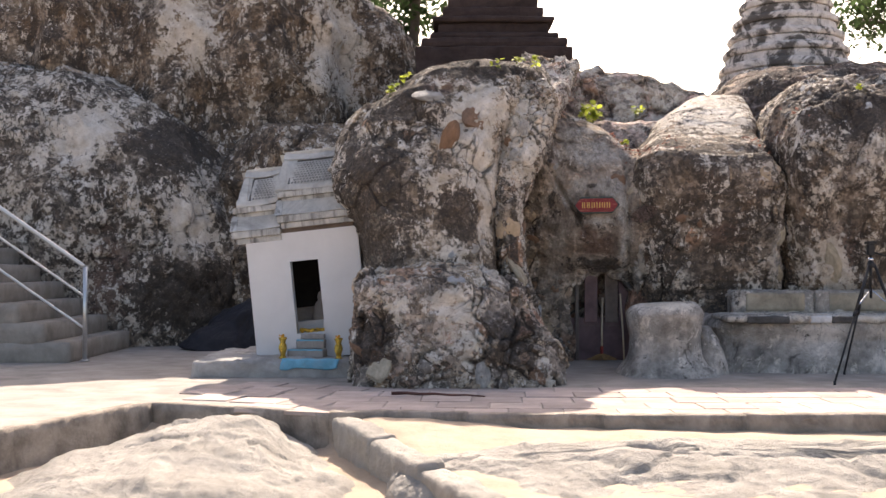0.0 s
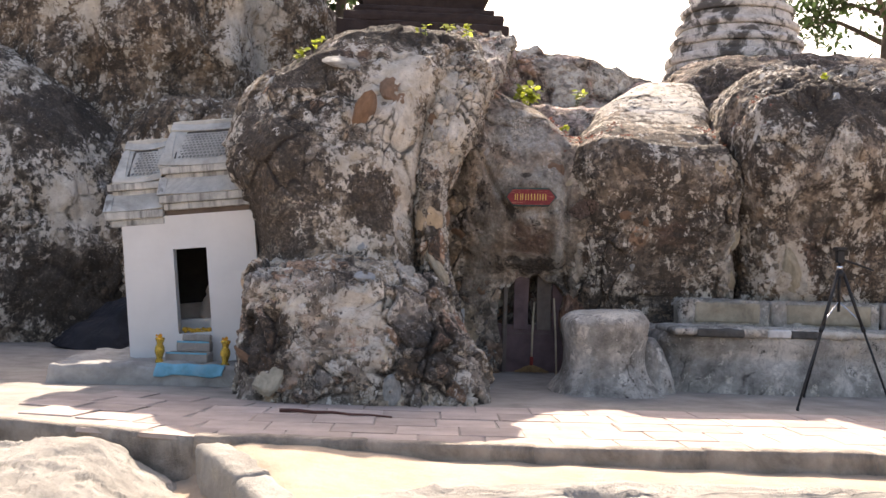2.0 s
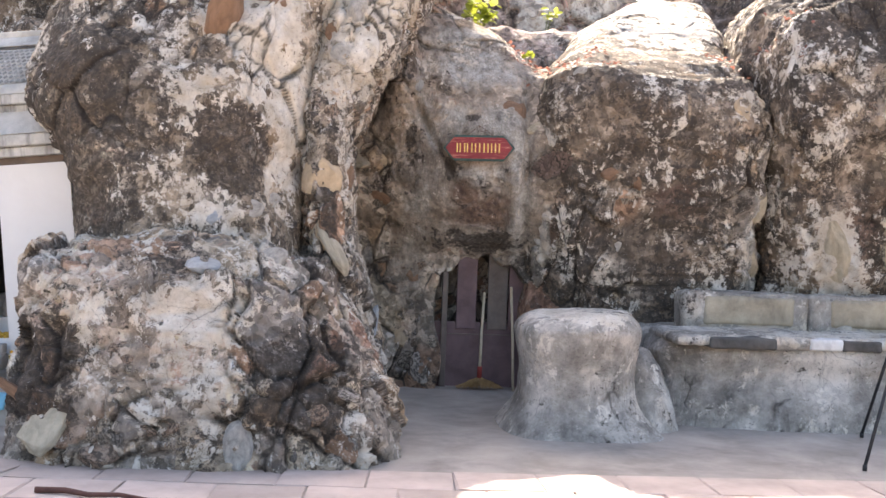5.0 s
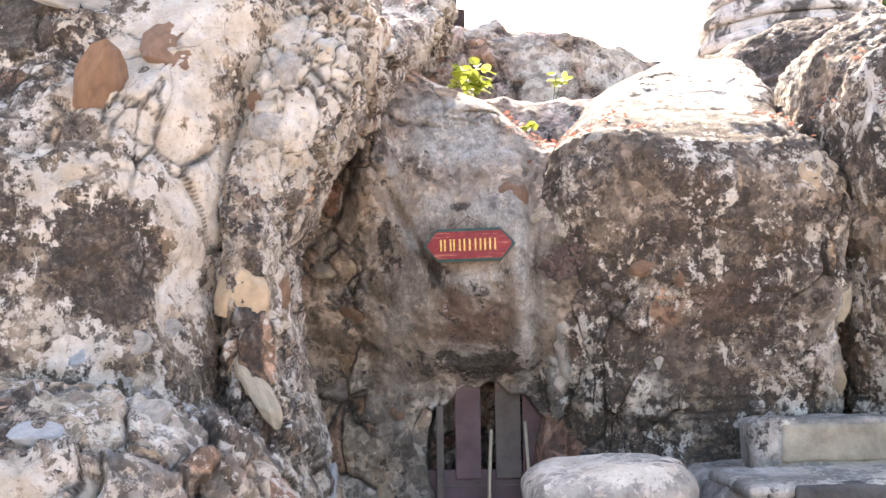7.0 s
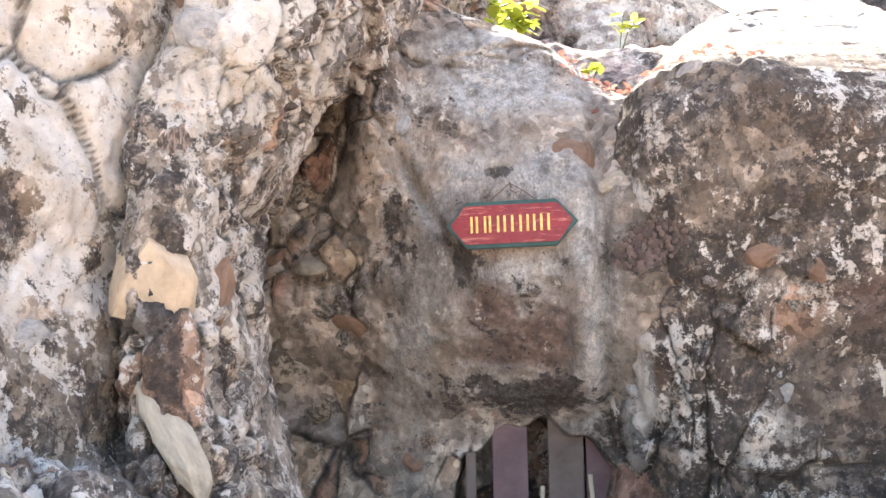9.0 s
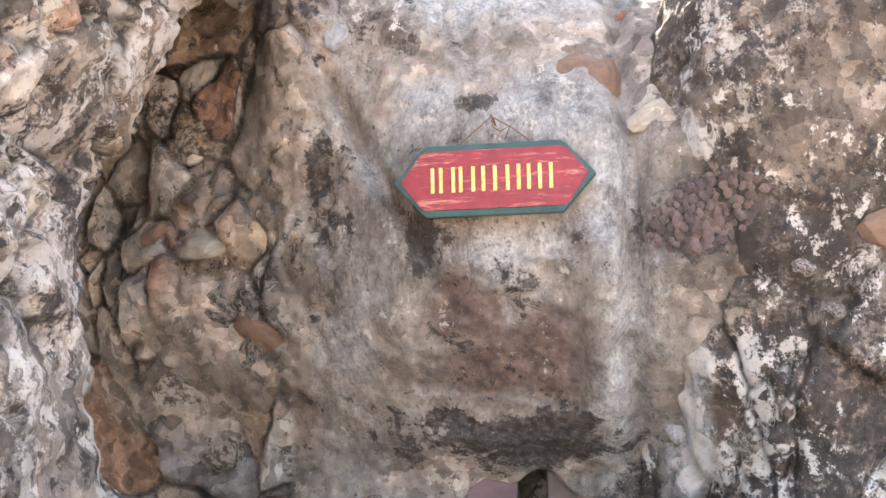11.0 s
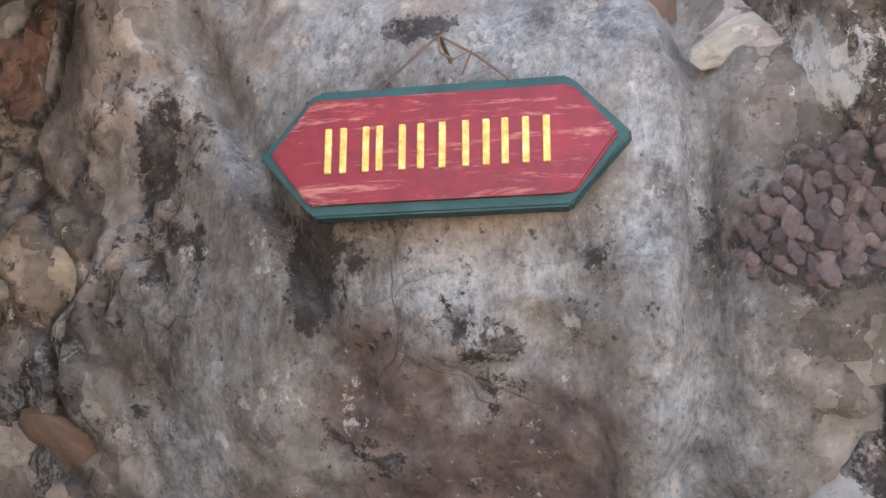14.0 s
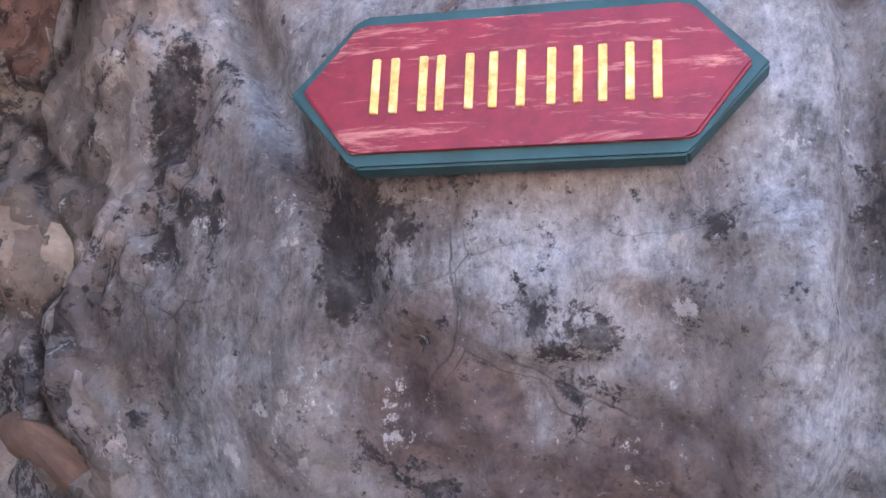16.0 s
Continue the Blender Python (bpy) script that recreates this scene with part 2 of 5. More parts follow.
ROCK_RECESS = rock_material("rock_recess", (0.34, 0.28, 0.225), 0.20, -0.40, 0.95, 0.45, 0.25, (
    # painted shade on the east rim of the door arch
    ("dark", 1.97, 0.85, 0.10, 0.16),
   
    ("mortar", 1.55, 1.55, 0.46, 0.6), ("mortar", 1.22, 1.4, 0.17, 0.75), ("mortar", 1.90, 1.2, 0.14, 0.8), ("mortar", 1.7, 1.05, 0.4, 0.15),
    ("plaster", 1.74, 1.84, 0.20, 0.13), ("plaster", 1.45, 1.86, 0.12, 0.10), ("plaster", 1.865, 1.62, 0.065, 0.28), ("plaster", 1.90, 1.15, 0.07, 0.30), ("plaster", 1.60, 1.475, 0.20, 0.05),
    ("plaster", 1.60, 2.22, 0.42, 0.20), ("plaster", 1.31, 1.72, 0.07, 0.13), ("plaster", 1.24, 1.28, 0.08, 0.10), ("plaster", 1.5, 2.42, 0.3, 0.12),
    # the dark zone at 1.42, 1.50 paints shade into the fold by the sign
    ("rust", 1.52, 1.34, 0.15, 0.12), ("rust", 1.72, 1.25, 0.13, 0.17), ("rust", 1.60, 1.20, 0.22, 0.10), ("dark", 1.68, 1.02, 0.4, 0.09), ("dark", 1.42, 1.50, 0.04, 0.14), ("dark", 1.16, 1.72, 0.05, 0.12), ("dark", 1.55, 1.85, 0.10, 0.04), ("dark", 2.08, 1.545, 0.16, 0.11)))
ROCK_WALL = rock_material("rock_wall", (0.43, 0.325, 0.285), 0.20, 0.32, 0.85, 0.35, 0.25)
ROCK_LEFT = rock_material("rock_left", (0.19, 0.16, 0.13), 0.66, 0.74, 0.20, 0.40, 0.45, (
    ("pale", -4.6, 2.7, 0.5, 0.5), ("pale", -3.3, 1.6, 0.3, 0.4), ("dark", -3.6, 2.6, 0.5, 0.5), ("dark", -3.2, 0.6, 0.8, 0.5), ("rust", -4.2, 0.9, 0.4, 0.8)))
ROCK_CLIFF = rock_material("rock_cliff", (0.175, 0.135, 0.10), 0.58, 0.34, 0.25, 0.60, 0.75, (("pale", -1.6, 4.2, 0.5, 1.0), ("pale", -3.6, 4.4, 0.6, 0.6)))


def plain_material(name, col, rough=0.85, spread=0.25, scale=6.0, bump=0.3, dirt=0.3, metal=0.0, grime=(0.08, 0.07, 0.06), rand=0.0, dist=0.01):
    m = Mat(name, rough, metal)
    a, b = tuple(c * (1 - spread) for c in col), tuple(min(0.9, c * (1 + spread)) for c in col)
    c = m.ramp(m.noise(scale, 8, 0.65, 0.3), (0.32, a), (0.5, col), (0.7, b))
    if rand:
        c = m.mix(1.0, c, m.ramp(m.random(), (0.0, 1 - rand), (1.0, 1.0)), "MULTIPLY")
    if dirt:
        c = m.mix(m.maths("MULTIPLY", m.ramp(m.noise(scale * 0.45, 9, 0.72, 0.6), (0.52, 0.0), (0.7, 1.0)), dirt), c, grime)
    m.colour(c)
    if not bump:
        return m.m
    return m.bump((m.noise(scale * 3, 8, 0.7), bump, dist * 2), (m.noise(scale * 14, 5, 0.7), bump, dist * 0.6))


# ---- mesh tools ----
_G = np.random.default_rng(7)
_T = _G.random(4096).astype(np.float32)


def _hash(i, j, k, s=0):
    return _T[(i * 73 + j * 1493 + k * 3571 + s * 911 + (i * j) % 577 + (j * k) % 733) & 4095]


def vnoise(p, s=0):
    """Smooth value noise in -1..1 at the points p (n, 3)."""
    f = np.floor(p).astype(np.int64)
    u = p - f
    u = u * u * (3 - 2 * u)
    out = 0
    for a in (0, 1):
        for b in (0, 1):
            for c in (0, 1):
                wgt = (u[:, 0] if a else 1 - u[:, 0]) * (u[:, 1] if b else 1 - u[:, 1]) * (u[:, 2] if c else 1 - u[:, 2])
                out = out + wgt * _hash(f[:, 0] + a, f[:, 1] + b, f[:, 2] + c, s)
    return out * 2 - 1


def fbm(p, octaves=4, gain=0.5, s=0):
    out, amp, q = 0, 1.0, np.array(p, float)
    for o in range(octaves):
        out = out + amp * vnoise(q + 17.3 * o, s + o)
        q, amp = q * 2.03, amp * gain
    return out


def worley(p, s=0):
    """Distances to the nearest and second nearest cell points, the nearest one's own random number and the way from it."""
    f = np.floor(p).astype(np.int64)
    d1, d2, rid, way = np.full(len(p), 9.0), np.full(len(p), 9.0), np.zeros(len(p)), np.zeros((len(p), 3))
    for a in (-1, 0, 1):
        for b in (-1, 0, 1):
            for c in (-1, 0, 1):
                i, j, k = f[:, 0] + a, f[:, 1] + b, f[:, 2] + c
                q = np.stack([i + _hash(i, j, k, s + 1), j + _hash(i, j, k, s + 2), k + _hash(i, j, k, s + 3)], 1)
                d = np.linalg.norm(q - p, axis=1)
                near = d < d1
                d2 = np.where(near, d1, np.minimum(d2, d))
                rid = np.where(near, _hash(i, j, k, s + 4), rid)
                way = np.where(near[:, None], p - q, way)
                d1 = np.where(near, d, d1)
    return d1, d2, rid, way


def stonework(p, stone, s, bedded):
    """Broken stones of two sizes at p: each one's number, how far inside its joints p lies, how it stands out, and how far stones show there."""
    q = p + 0.07 * np.stack([vnoise(p * 3.1, s + 40 + k) for k in range(3)], 1) + 0.014 * np.stack([vnoise(p * 15, s + 44 + k) for k in range(3)], 1)
    q = q * np.array([1.0, 1.0, 0.8])
    d1, d2, rid, way = worley(q * stone, s)
    e1, e2, sid, wee = worley(q * stone * 2.4, s + 11)
    split = (rid * 5.7) % 1.0 < 0.45
    joint = np.clip((d2 - d1) / 0.10, 0, 1)
    joint = np.where(split, np.minimum(joint, np.clip((e2 - e1) / 0.18, 0, 1)), joint)
    own = np.where(split, sid, rid)
    way = np.where(split[:, None], wee * 0.5, way)
    lean = np.stack([(own * 13.7) % 1.0, (own * 29.3) % 1.0, (own * 53.1) % 1.0], 1) - 0.5
    proud = 0.9 * (joint - 0.8) + 1.0 * (own - 0.5) + 3.2 * (lean * way).sum(1)
    field = 0.5 + 0.9 * fbm(p * 1.7, 3, 0.5, s + 80)
    shows = np.clip((field - (1 - bedded)) / 0.25 + 0.5, 0, 1)
    return own, joint, proud, shows


def rugged(p, stone, relief, swell, s, flute=0.0, bedded=0.6):
    """How far a rock's surface stands out at p: swelling, set stones with joints, and grain; and the stonework for the material."""
    own, joint, proud, shows = stonework(p, stone, s, bedded)
    face = relief * proud * (0.25 + 0.75 * shows)
    ridge = 1 - np.abs(vnoise(p * np.array([2.3, 2.3, 1.2]), s + 30))
    if flute:
        face = face + flute * (1 - 2.4 * np.abs(vnoise(p * np.array([1.5, 1.5, 0.22]), s + 60))) + 0.4 * flute * vnoise(p * np.array([4.0, 4.0, 0.6]), s + 61)
    off = swell * fbm(p * 1.3, 3, 0.5, s + 9) + 0.5 * swell * (ridge ** 4 - 0.4) + face + relief * 0.55 * fbm(p * 9, 3, 0.6, s + 20) + relief * 0.35 * fbm(p * 30, 2, 0.6, s + 25)
    return off, (own, joint, shows)


def carry(ob, marks):
    """Gives a rock's mesh its stonework, vertex by vertex."""
    for name, values in zip(("stone", "joint", "bedded"), marks):
        ob.data.attributes.new(name, "FLOAT", "POINT").data.foreach_set("value", np.asarray(values, np.float32))
    return ob


def mesh_object(name, verts, faces, material, parent=None, smooth=True):
    me = bpy.data.meshes.new(name)
    me.from_pydata([tuple(v) for v in verts], [], faces)
    if smooth:
        me.polygons.foreach_set("use_smooth", [True] * len(me.polygons))
    me.materials.append(material)
    me.update()
    ob = new(name, me)
    ob.parent = parent
    return ob


def part(name, bm, material, parent=None, label="", smooth=False):
    me = bpy.data.meshes.new(name)
    bmesh.ops.recalc_face_normals(bm, faces=bm.faces[:])
    if smooth:
        for f in bm.faces:
            f.smooth = True
    bm.to_mesh(me)
    bm.free()
    me.materials.append(material)
    ob = new(name, me)
    ob.parent = parent
    if label:
        ob["label"] = label
    return ob


def spline(xs, ys, x):
    """Smooth curve through a few stations."""
    xs, ys = np.array(xs, float), np.array(ys, float)
    m = np.gradient(ys, xs)
    i = np.clip(np.searchsorted(xs, x) - 1, 0, len(xs) - 2)
    h = xs[i + 1] - xs[i]
    t = np.clip((x - xs[i]) / h, 0, 1)
    return ((2 * t**3 - 3 * t**2 + 1) * ys[i] + (t**3 - 2 * t**2 + t) * h * m[i] + (-2 * t**3 + 3 * t**2) * ys[i + 1] + (t**3 - t**2) * h * m[i + 1])


def loft_rock(name, stations, material, step=0.03, power=2.6, stone=4.0, relief=0.03, swell=0.08, seed=1, label="", category="rock", carve=None, flute=0.0, smooth_top=99.0, bedded=0.6):
    """A standing rock. stations, from the foot up: height, its west and east limits, its front and its back."""
    st = np.array(stations, float)
    zs = st[:, 0]
    arc = np.concatenate([[0], np.cumsum(np.linalg.norm(np.diff(np.c_[zs, st[:, 3]], axis=0), axis=1))])
    nv = max(12, int(arc[-1] / step))
    s = np.linspace(0, arc[-1], nv)
    z, xl, xr, yf, yb = (spline(arc, st[:, k], s) for k in range(5))
    wide = float(np.max(st[:, 2] - st[:, 1])) + float(np.max(st[:, 4] - st[:, 3]))
    nu = max(24, int(wide / step))
    th = np.concatenate([np.linspace(math.pi, 2 * math.pi, nu, endpoint=False), np.linspace(0, math.pi, max(10, nu // 3), endpoint=False)])
    nu = len(th)
    ct, sn = np.cos(th), np.sin(th)
    cx, sy = np.sign(ct) * np.abs(ct) ** (2 / power), np.sign(sn) * np.abs(sn) ** (2 / power)
    X = ((xl + xr) / 2)[:, None] + ((xr - xl) / 2)[:, None] * cx
    Y = ((yf + yb) / 2)[:, None] + ((yb - yf) / 2)[:, None] * sy
    P = np.stack([X, Y, np.repeat(z[:, None], nu, 1)], 2)
    du = np.roll(P, -1, 1) - np.roll(P, 1, 1)
    dv = np.gradient(P, axis=0)
    n = np.cross(du, dv)
    n /= np.linalg.norm(n, axis=2, keepdims=True) + 1e-9
    flat = P.reshape(-1, 3)
    off, marks = rugged(flat, stone, relief, swell, seed, flute, bedded)
    off = off * np.clip(1.25 - (flat[:, 2] - smooth_top) / 0.12, 0.3, 1.0)
    if carve:
        off = off + carve(flat)
    flat = flat + n.reshape(-1, 3) * off[:, None]
    base = np.array([float((st[0, 1] + st[0, 2]) / 2), float((st[0, 3] + st[0, 4]) / 2), 0.0])
    flat = flat - base
    idx = np.arange(nv * nu).reshape(nv, nu)
    a, b = idx[:-1], idx[1:]
    faces = np.stack([a, np.roll(a, -1, 1), np.roll(b, -1, 1), b], 2).reshape(-1, 4).tolist()
    faces.append(idx[-1].tolist())
    faces.append(idx[0][::-1].tolist())
    ob = carry(mesh_object(name, flat, faces, material), marks)
    ob.location = base
    return tagged(ob, label, category)


def box_bm(x0, x1, y0, y1, z0, z1, bevel=0.0, seg=2):
    bm = bmesh.new()
    bmesh.ops.create_cube(bm, size=1, matrix=Matrix.Translation(((x0 + x1) / 2, (y0 + y1) / 2, (z0 + z1) / 2)) @ Matrix.Diagonal((x1 - x0, y1 - y0, z1 - z0, 1)))
    if bevel:
        bmesh.ops.bevel(bm, geom=bm.edges[:], offset=bevel, segments=seg, affect="EDGES", profile=0.6)
    return bm


def worn_box(x0, x1, y0, y1, z0, z1, bevel, cuts, rough, seed):
    """A block cut fine and knocked about."""
    bm = box_bm(x0, x1, y0, y1, z0, z1)
    size = max(x1 - x0, y1 - y0, z1 - z0) / cuts
    for axis, a, b in ((0, x0, x1), (1, y0, y1), (2, z0, z1)):
        for k in range(1, max(2, int((b - a) / size))):
            co, no = [0, 0, 0], [0, 0, 0]
            co[axis], no[axis] = a + (b - a) * k / max(2, int((b - a) / size)), 1
            bmesh.ops.bisect_plane(bm, geom=bm.verts[:] + bm.edges[:] + bm.faces[:], plane_co=co, plane_no=no)
    bm.verts.ensure_lookup_table()
    p = np.array([v.co for v in bm.verts])
    mid, half = np.array([(x0 + x1) / 2, (y0 + y1) / 2, (z0 + z1) / 2]), np.array([(x1 - x0) / 2, (y1 - y0) / 2, (z1 - z0) / 2])
    # round the edges: pull in towards an inner box
    inner = np.maximum(half - bevel, 0)
    q = p - mid
    core = np.clip(q, -inner, inner)
    d = q - core
    ln = np.linalg.norm(d, axis=1, keepdims=True)
    q = core + d / np.maximum(ln, 1e-6) * np.minimum(ln, bevel)
    q = q + (d / np.maximum(ln, 1e-6)) * (rough * fbm((q + mid) * 6, 4, 0.6, seed))[:, None]
    for v, c in zip(bm.verts, q + mid):
        v.co = c
    return bm


def tube_bm(points, r, sides=8, bm=None, taper=1.0):
    bm = bm or bmesh.new()
    pts = [Vector(p) for p in points]
    rings = []
    for i, p in enumerate(pts):
        d = (pts[min(i + 1, len(pts) - 1)] - pts[max(i - 1, 0)]).normalized()
        u = d.orthogonal().normalized() if abs(d.z) > 0.95 else d.cross(Vector((0, 0, 1))).normalized()
        w = d.cross(u)
        rr = r * (1 + (taper - 1) * i / max(1, len(pts) - 1))
        rings.append([bm.verts.new(p + rr * (math.cos(a) * u + math.sin(a) * w)) for a in (2 * math.pi * k / sides for k in range(sides))])
    for a, b in zip(rings, rings[1:]):
        for k in range(sides):
            bm.faces.new((a[k], a[(k + 1) % sides], b[(k + 1) % sides], b[k]))
    bm.faces.new(rings[0][::-1])
    bm.faces.new(rings[-1])
    return bm


def turned_bm(profile, sides=24, square=False):
    """A turned body from radius and height pairs; square: four-sided with its faces to the axes."""
    bm = bmesh.new()
    sides = 4 if square else sides
    off, k = (math.pi / 4, math.sqrt(2)) if square else (0, 1)
    rings = [[bm.verts.new((r * k * math.cos(off + 2 * math.pi * i / sides), r * k * math.sin(off + 2 * math.pi * i / sides), z)) for i in range(sides)] for r, z in profile]
    for a, b in zip(rings, rings[1:]):
        for i in range(sides):
            bm.faces.new((a[i], a[(i + 1) % sides], b[(i + 1) % sides], b[i]))
    bm.faces.new(rings[0][::-1])
    bm.faces.new(rings[-1])
    return bm


ROCK_LOW = plain_material("worn_rock", (0.32, 0.295, 0.26), 0.92, 0.35, 2.2, 0.6, 0.55, grime=(0.18, 0.165, 0.15), dist=0.03)

# ---- ground ----
SAND = plain_material("sandy_ground", (0.42, 0.325, 0.24), 0.95, 0.22, 1.6, 0.5, 0.25, grime=(0.30, 0.24, 0.19), dist=0.02)
CONCRETE = plain_material("weathered_concrete", (0.33, 0.29, 0.255), 0.9, 0.25, 3.0, 0.45, 0.45, grime=(0.11, 0.10, 0.09))
KERB = plain_material("kerb_concrete", (0.34, 0.285, 0.235), 0.92, 0.45, 4.0, 0.7, 0.85, grime=(0.10, 0.085, 0.07), dist=0.02)


def edge_x(y):
    """Where the upper yard ends and the sunken one to the west begins."""
    return -0.75 + (7.3 - y) * 0.40


def make_ground():
    def h(p):
        x, y = p[:, 0], p[:, 1]
        drop = 1 / (1 + np.exp(-np.clip(edge_x(y) + 0.05 - x, -2, 2) * 28))
        z = -0.10 - 0.15 * drop * np.clip((7.9 - y) * 3, 0, 1) - 0.10 * np.clip((6.2 - y) / 3, 0, 1)
        q = np.c_[x, y, 0 * x]
        near = np.clip(1 - (np.hypot(x, y - 5) - 12) / 30, 0, 1)
        z = z + near * (0.018 * fbm(q * 1.4, 4, 0.55, 3) + 0.006 * fbm(q * 9, 2, 0.5, 5))
        z = z + 0.085 * (1 - drop) * np.exp(-((x + 0.35) / 0.8) ** 2 - ((y - 7.15) / 0.7) ** 2)
        return np.where(y > 7.4, np.minimum(z, -0.10), z)
    xs = np.concatenate([[-1500, -400, -100, -40, -20, -12], np.linspace(-8, 8, 230), [12, 20, 40, 100, 400, 1500]])
    ys = np.concatenate([[-1500, -400, -100, -40, -20, -10], np.linspace(-4, 8.4, 180), [12, 20, 40, 100, 400, 1500]])
    gx, gy = np.meshgrid(xs, ys)
    p = np.c_[gx.ravel(), gy.ravel()]
    v = np.c_[p, h(p)]
    idx = np.arange(len(v)).reshape(len(ys), len(xs))
    f = np.stack([idx[:-1, :-1], idx[:-1, 1:], idx[1:, 1:], idx[1:, :-1]], 2).reshape(-1, 4).tolist()
    return tagged(mesh_object("ground", v, f, SAND), "pale pinkish sandy earth yard with bare patches", "ground", kind="structure")


make_ground()

KERB_LINE = [(8.0, 7.13), (3.0, 7.16), (1.1, 7.19), (-0.75, 7.30), (-2.12, 7.87), (-2.67, 6.49), (-3.4, 4.6)]


def prism_bm(outline, z0, z1, bm=None):
    bm = bm or bmesh.new()
    a = [bm.verts.new((x, y, z0)) for x, y in outline]
    b = [bm.verts.new((x, y, z1)) for x, y in outline]
    bm.faces.new(a[::-1])
    bm.faces.new(b)
    for i in range(len(a)):
        j = (i + 1) % len(a)
        bm.faces.new((a[i], a[j], b[j], b[i]))
    return bm


def make_terrace():
    inner = [(x, y + 0.02) if x > -2.2 else (x - 0.02, y) for x, y in KERB_LINE]
    outline = inner + [(-14, 4.6), (-14, 24), (8.0, 24)]
    bm = prism_bm([(x, y) for x, y in outline][::-1], -0.4, -0.007)
    bmesh.ops.triangulate(bm, faces=bm.faces[:])
    return tagged(part("pavement", bm, CONCRETE), "grey pink concrete terrace paved at its edge", "pavement", kind="structure")


terrace = make_terrace()


def make_kerb():
    """The cast kerb: one length after another, worn along its edge."""
    root = tagged(new("kerb"), "worn concrete kerb along the edge of the terrace", "kerb", kind="structure")
    k = 0
    for (xa, ya), (xb, yb) in zip(KERB_LINE, KERB_LINE[1:]):
        a, b = Vector((xa, ya, 0)), Vector((xb, yb, 0))
        n = max(1, round((b - a).length / 1.0))
        for i in range(n):
            p, q = a.lerp(b, i / n), a.lerp(b, (i + 1) / n)
            ln = (q - p).length
            bm = worn_box(-ln / 2 + 0.002, ln / 2 + 0.03, -0.07, 0.07, -0.36, 0.006 + 0.004 * (k % 3), 0.02, 28, 0.006, k)
            ob = part("kerb_stone", bm, KERB, root, smooth=True)
            d = (q - p).normalized()
            side = Vector((d.y, -d.x, 0)) * 0.07
            ob.matrix_basis = Matrix.Translation((p + q) / 2 + side) @ pose(0, 0, 0, 0, 0, math.degrees(math.atan2(d.y, d.x)))
            k += 1


make_kerb()

# ---- rocks ----
pillar_base = loft_rock("rock_boulder", [(-0.1, -0.84, 1.02, 8.80, 10.6), (0.25, -0.80, 0.98, 8.85, 10.6), (0.58, -0.76, 0.85, 8.98, 10.5), (0.80, -0.75, 0.72, 9.06, 10.4), (0.91, -0.71, 0.60, 9.25, 10.3), (0.95, -0.4, 0.3, 9.65, 10.2)],
                        ROCK_BOULDER, 0.014, 3.6, 3.4, 0.040, 0.05, 3, "rubble boulder of grey and tan stones under a pillar", "boulder", bedded=0.9)
pillar = loft_rock("rock_pillar", [(-0.1, -0.70, 0.64, 9.7, 11.0), (0.9, -0.76, 0.58, 9.60, 11.2), (1.4, -0.78, 0.52, 9.68, 11.4), (1.85, -0.95, 0.56, 9.80, 11.7), (2.3, -0.97, 0.72, 10.05, 12.2), (2.65, -0.74, 0.95, 10.25, 12.6), (2.95, -0.25, 1.05, 10.55, 12.9), (3.12, 0.15, 0.95, 10.9, 12.8), (3.16, 0.5, 0.7, 11.4, 12.2)],
                   ROCK_PILLAR, 0.016, 2.9, 3.2, 0.024, 0.08, 5, "tall weathered rock pillar with white crust and black lichen", "rock", flute=0.06, bedded=0.42)
buttress = loft_rock("rock_buttress", [(-0.1, 0.45, 1.04, 9.75, 11.0), (0.5, 0.45, 0.95, 9.8, 11.1), (1.1, 0.45, 0.80, 9.95, 11.0), (1.6, 0.45, 0.79, 10.0, 11.0), (1.85, 0.45, 0.86, 10.1, 11.0), (2.1, 0.5, 0.97, 10.2, 11.1), (2.4, 0.55, 1.09, 10.35, 11.3), (2.75, 0.6, 1.17, 10.6, 11.6), (2.95, 0.75, 1.0, 10.9, 11.5)],
                     ROCK_BUTTRESS, 0.013, 2.6, 4.6, 0.028, 0.05, 11, "narrow rubble buttress of tan stones beside the pillar", "rock", bedded=0.8)
shoulder = loft_rock("rock_shoulder", [(2.20, 0.95, 1.08, 11.40, 11.9), (2.30, 0.82, 1.16, 11.20, 12.1), (2.45, 0.74, 1.22, 11.02, 12.5), (2.65, 0.72, 1.29, 11.12, 12.9), (2.85, 0.75, 1.37, 11.5, 13.2), (3.05, 0.85, 1.50, 11.9, 13.4), (3.25, 0.90, 1.60, 12.25, 13.5), (3.42, 0.92, 1.64, 12.5, 13.5), (3.52, 1.0, 1.5, 12.8, 13.3)],
                     ROCK_SHOULDER, 0.016, 3.0, 4.0, 0.04, 0.06, 15, "pinkish overhanging shoulder of rock behind the buttress", "rock", bedded=0.75, flute=0.03)
